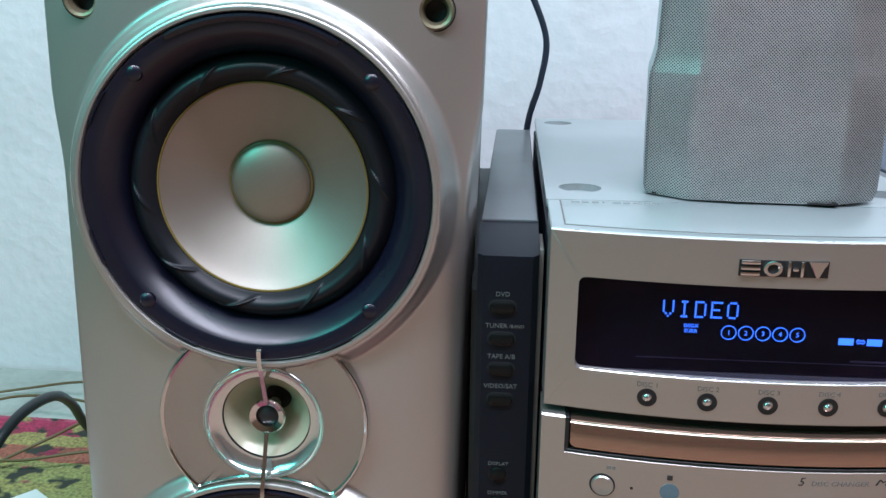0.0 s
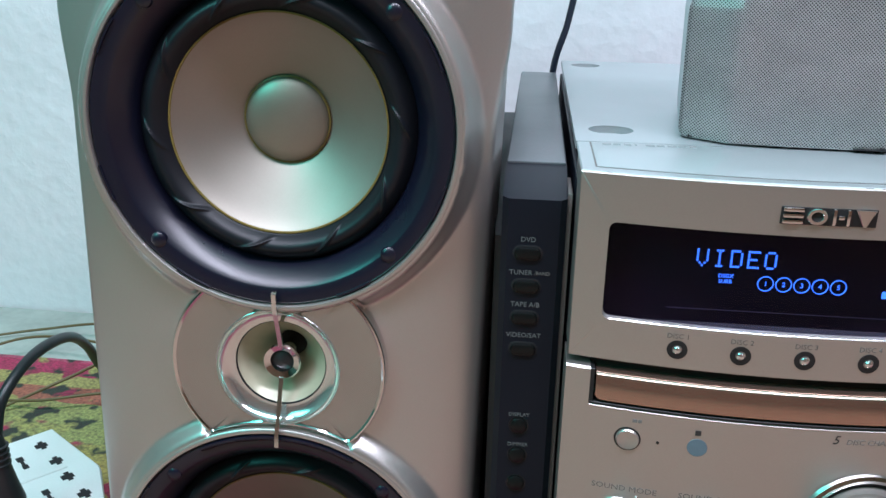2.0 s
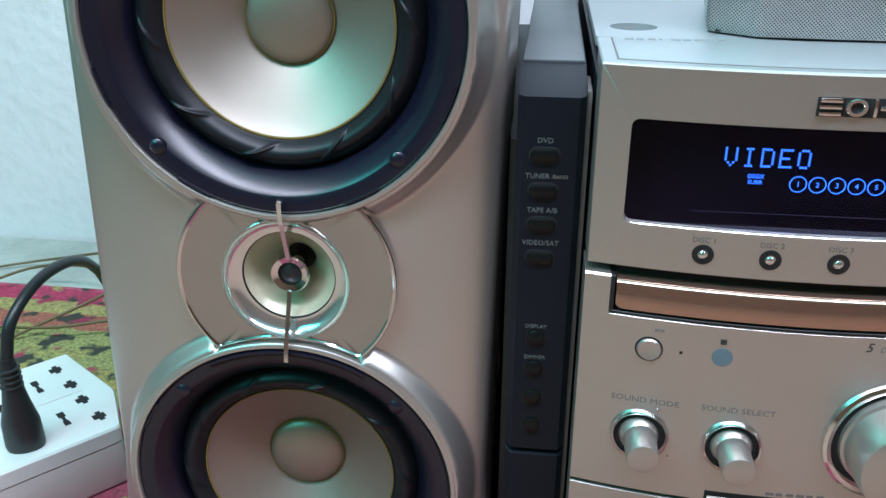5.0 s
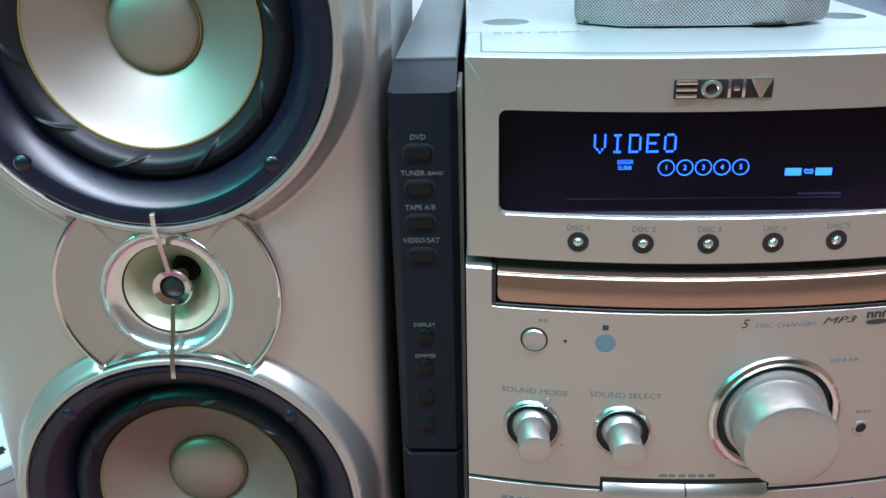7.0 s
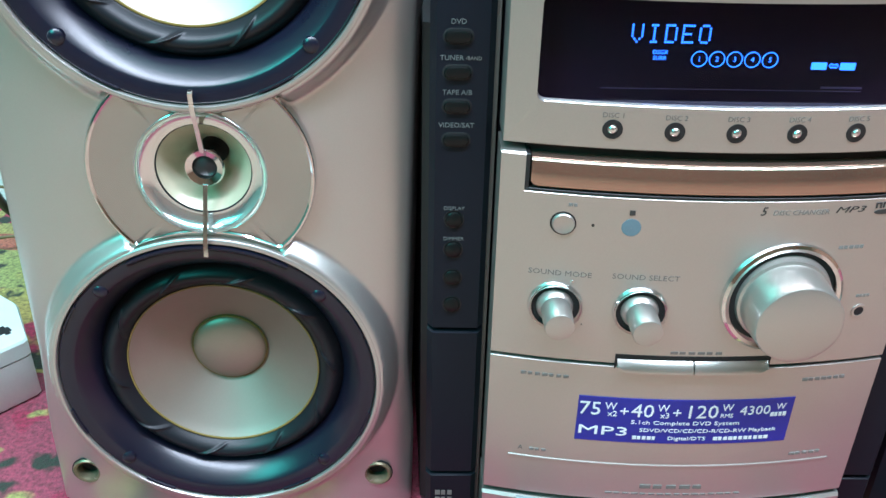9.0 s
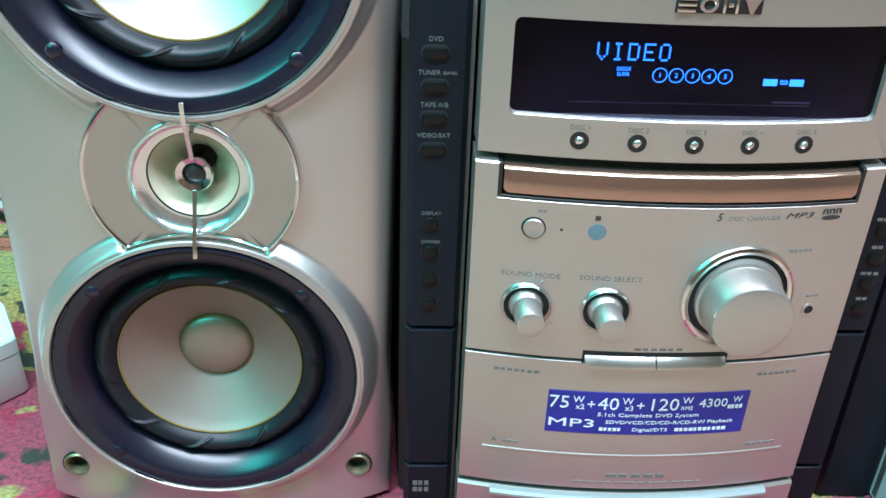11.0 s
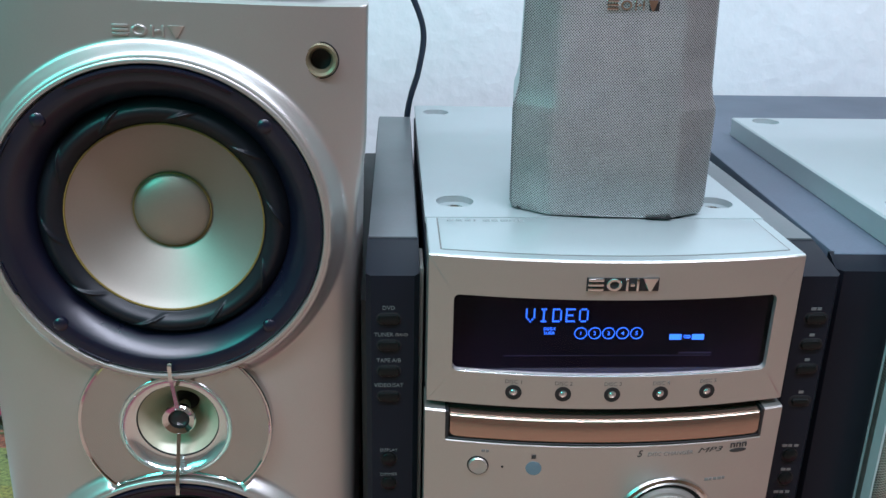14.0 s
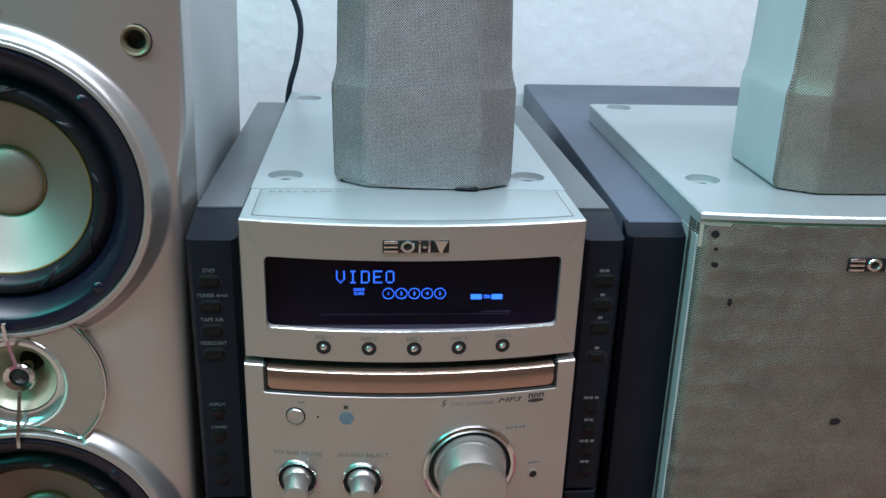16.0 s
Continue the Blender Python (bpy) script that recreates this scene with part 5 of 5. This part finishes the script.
    for x, z, w, h in ((-0.0174, 0.2125, 0.0112, 0.0064), (-0.1143, 0.3430, 0.0075, 0.0064), (-0.1121, 0.3226, 0.0064, 0.0050), (-0.1128, 0.3330, 0.0040, 0.0030), (-0.0995, 0.2975, 0.0038, 0.0074)):
        n = 14
        def blob(k, y):
            return [(x + w / 2 * k * (0.75 + 0.35 * noise.noise((i * 1.7, x * 90, 0))) * math.cos(2 * math.pi * i / n), front(x) + y, z + h / 2 * k * (0.8 + 0.4 * noise.noise((i * 1.3, z * 90, 5))) * math.sin(2 * math.pi * i / n)) for i in range(n)]
        part("torn_hole", loft([blob(1.0, -0.0009), blob(0.9, -0.0013), blob(0.2, -0.0012)]), GAP, s, "dark hole torn in the mesh")
    return s


subwoofer()
satellite(pose(0.3020, 0.0640, 0.3575, 0, 0, 1.5), MESH_OLD, MESH_OLD, "dusty satellite speaker with worn mesh on top of the subwoofer", True, False)

# ---- power strip, plug and cables ----
STRIP = pose(-0.5335, 0.2285, 0.0048, 0, 0, -39.1)


def power_strip():
    s = thing("power_strip", STRIP, "white plastic power strip with universal sockets on the carpet", "power strip")
    wide, long, high = 0.1356, 0.285, 0.0502

    def outline(ins, z):
        return [(x, y, z) for x, y in ((ins, -ins), (0.004, 0.0002 - ins), (0.081, 0.0080 - ins), (0.087, 0.0072 - ins), (wide - 0.002 - ins, -0.0085), (wide - ins, -0.0125), (wide - ins, -long + ins), (ins, -long + ins))]
    part("case", loft([outline(0.002, 0.0), outline(0.0008, 0.002), outline(0.0008, high - 0.0142)]), WHITE_PLASTIC, s, "white plastic case")
    part("case_top", loft([outline(0.0010, high - 0.0136), outline(0.0, high - 0.0128), outline(0.0, high - 0.0016), outline(0.0014, high)]), WHITE_PLASTIC, s, "white plastic cover")
    part("cover_seam", loft([outline(0.0016, high - 0.0145), outline(0.0016, high - 0.0132)]), PRINT_GREY, s)
    part("ridge", box(0.0650, 0.0690, -long + 0.02, -0.012, high - 0.001, high + 0.0008, 0.0007), WHITE_PLASTIC, s)
    for k in range(5):
        y = -0.0165 - 0.0525 * k
        for x in (0.0380, 0.0972):
            for dx, dy, flat in ((-0.0155, 0.0, 0), (0.0155, 0.0012, 0), (0.0015, -0.0205, 1)):
                hole = bmesh.new()
                p, q = x + dx, y + dy
                if flat:
                    for a, b, h in ((-0.0105, -0.0030, 0.0026), (-0.0030, 0.0035, 0.0013), (0.0035, 0.0100, 0.0022)):
                        box(p + a, p + b, q - h, q + h, high - 0.004, high + 0.0003, 0, hole)
                else:
                    box(p - 0.0034, p + 0.0034, q - 0.0052, q + 0.0040, high - 0.004, high + 0.0003, 0, hole)
                    box(p - 0.0066, p + 0.0066, q - 0.0018, q + 0.0020, high - 0.004, high + 0.0004, 0, hole)
                part("socket_hole", hole, GAP, s)
    return s


power_strip()

pl = thing("power_plug", pose(-0.4875, 0.102, 0.0552, 0, 0, 25), "black moulded mains plug standing in the power strip", "plug")
part("body", loft([[(w * math.cos(2 * math.pi * i / 20), d * math.sin(2 * math.pi * i / 20), z) for i in range(20)] for w, d, z in ((0.0125, 0.009, 0.0), (0.0135, 0.0098, 0.004), (0.0130, 0.0095, 0.022), (0.0095, 0.0085, 0.036), (0.0070, 0.0070, 0.050), (0.0066, 0.0066, 0.064), (0.0050, 0.0050, 0.073))]), CABLE, pl)
for k in range(4):
    part("rib", loft([[(r * math.cos(2 * math.pi * i / 16), r * math.sin(2 * math.pi * i / 16), 0.050 + k * 0.0045 + dz) for i in range(16)] for r, dz in ((0.0066, 0), (0.0078, 0.0008), (0.0078, 0.0018), (0.0066, 0.0026))]), CABLE, pl)


def cable(name, pts, r, mat, label):
    return tagged(new(name, finish(tube(pts, r), name, mat, 60)), label, "cable")


cable("mains_cable", [(-0.4875, 0.102, 0.125), (-0.4845, 0.112, 0.152), (-0.481, 0.145, 0.168), (-0.486, 0.195, 0.160), (-0.505, 0.250, 0.126), (-0.515, 0.300, 0.070), (-0.480, 0.36, 0.012), (-0.43, 0.40, 0.0085)], 0.0042, CABLE, "thick black mains cable arching from the plug")
cable("wall_cable", [(-0.171, 0.45, 0.60), (-0.139, 0.435, 0.50), (-0.1235, 0.42, 0.4660), (-0.1092, 0.42, 0.4260), (-0.1135, 0.42, 0.3880), (-0.1238, 0.42, 0.3500), (-0.13, 0.42, 0.28), (-0.14, 0.43, 0.12), (-0.15, 0.45, 0.008)], 0.0030, NAVY_CABLE, "dark navy cable hanging in front of the white wall")
for k, pts in enumerate(([(-0.80, 0.47, 0.006), (-0.72, 0.50, 0.012), (-0.62, 0.49, 0.03), (-0.52, 0.47, 0.02), (-0.45, 0.45, 0.006)],
                         [(-0.78, 0.40, 0.008), (-0.70, 0.44, 0.03), (-0.60, 0.43, 0.035), (-0.50, 0.42, 0.012), (-0.44, 0.40, 0.008)],
                         [(-0.66, 0.32, 0.008), (-0.60, 0.36, 0.03), (-0.55, 0.43, 0.04), (-0.50, 0.48, 0.03), (-0.44, 0.50, 0.006)],
                         [(-0.70, 0.34, 0.008), (-0.62, 0.33, 0.018), (-0.54, 0.35, 0.022), (-0.48, 0.33, 0.010), (-0.43, 0.34, 0.008)])):
    cable("thin_wire", pts, 0.0016, BROWN_WIRE, "thin brown wire trailing over the carpet")
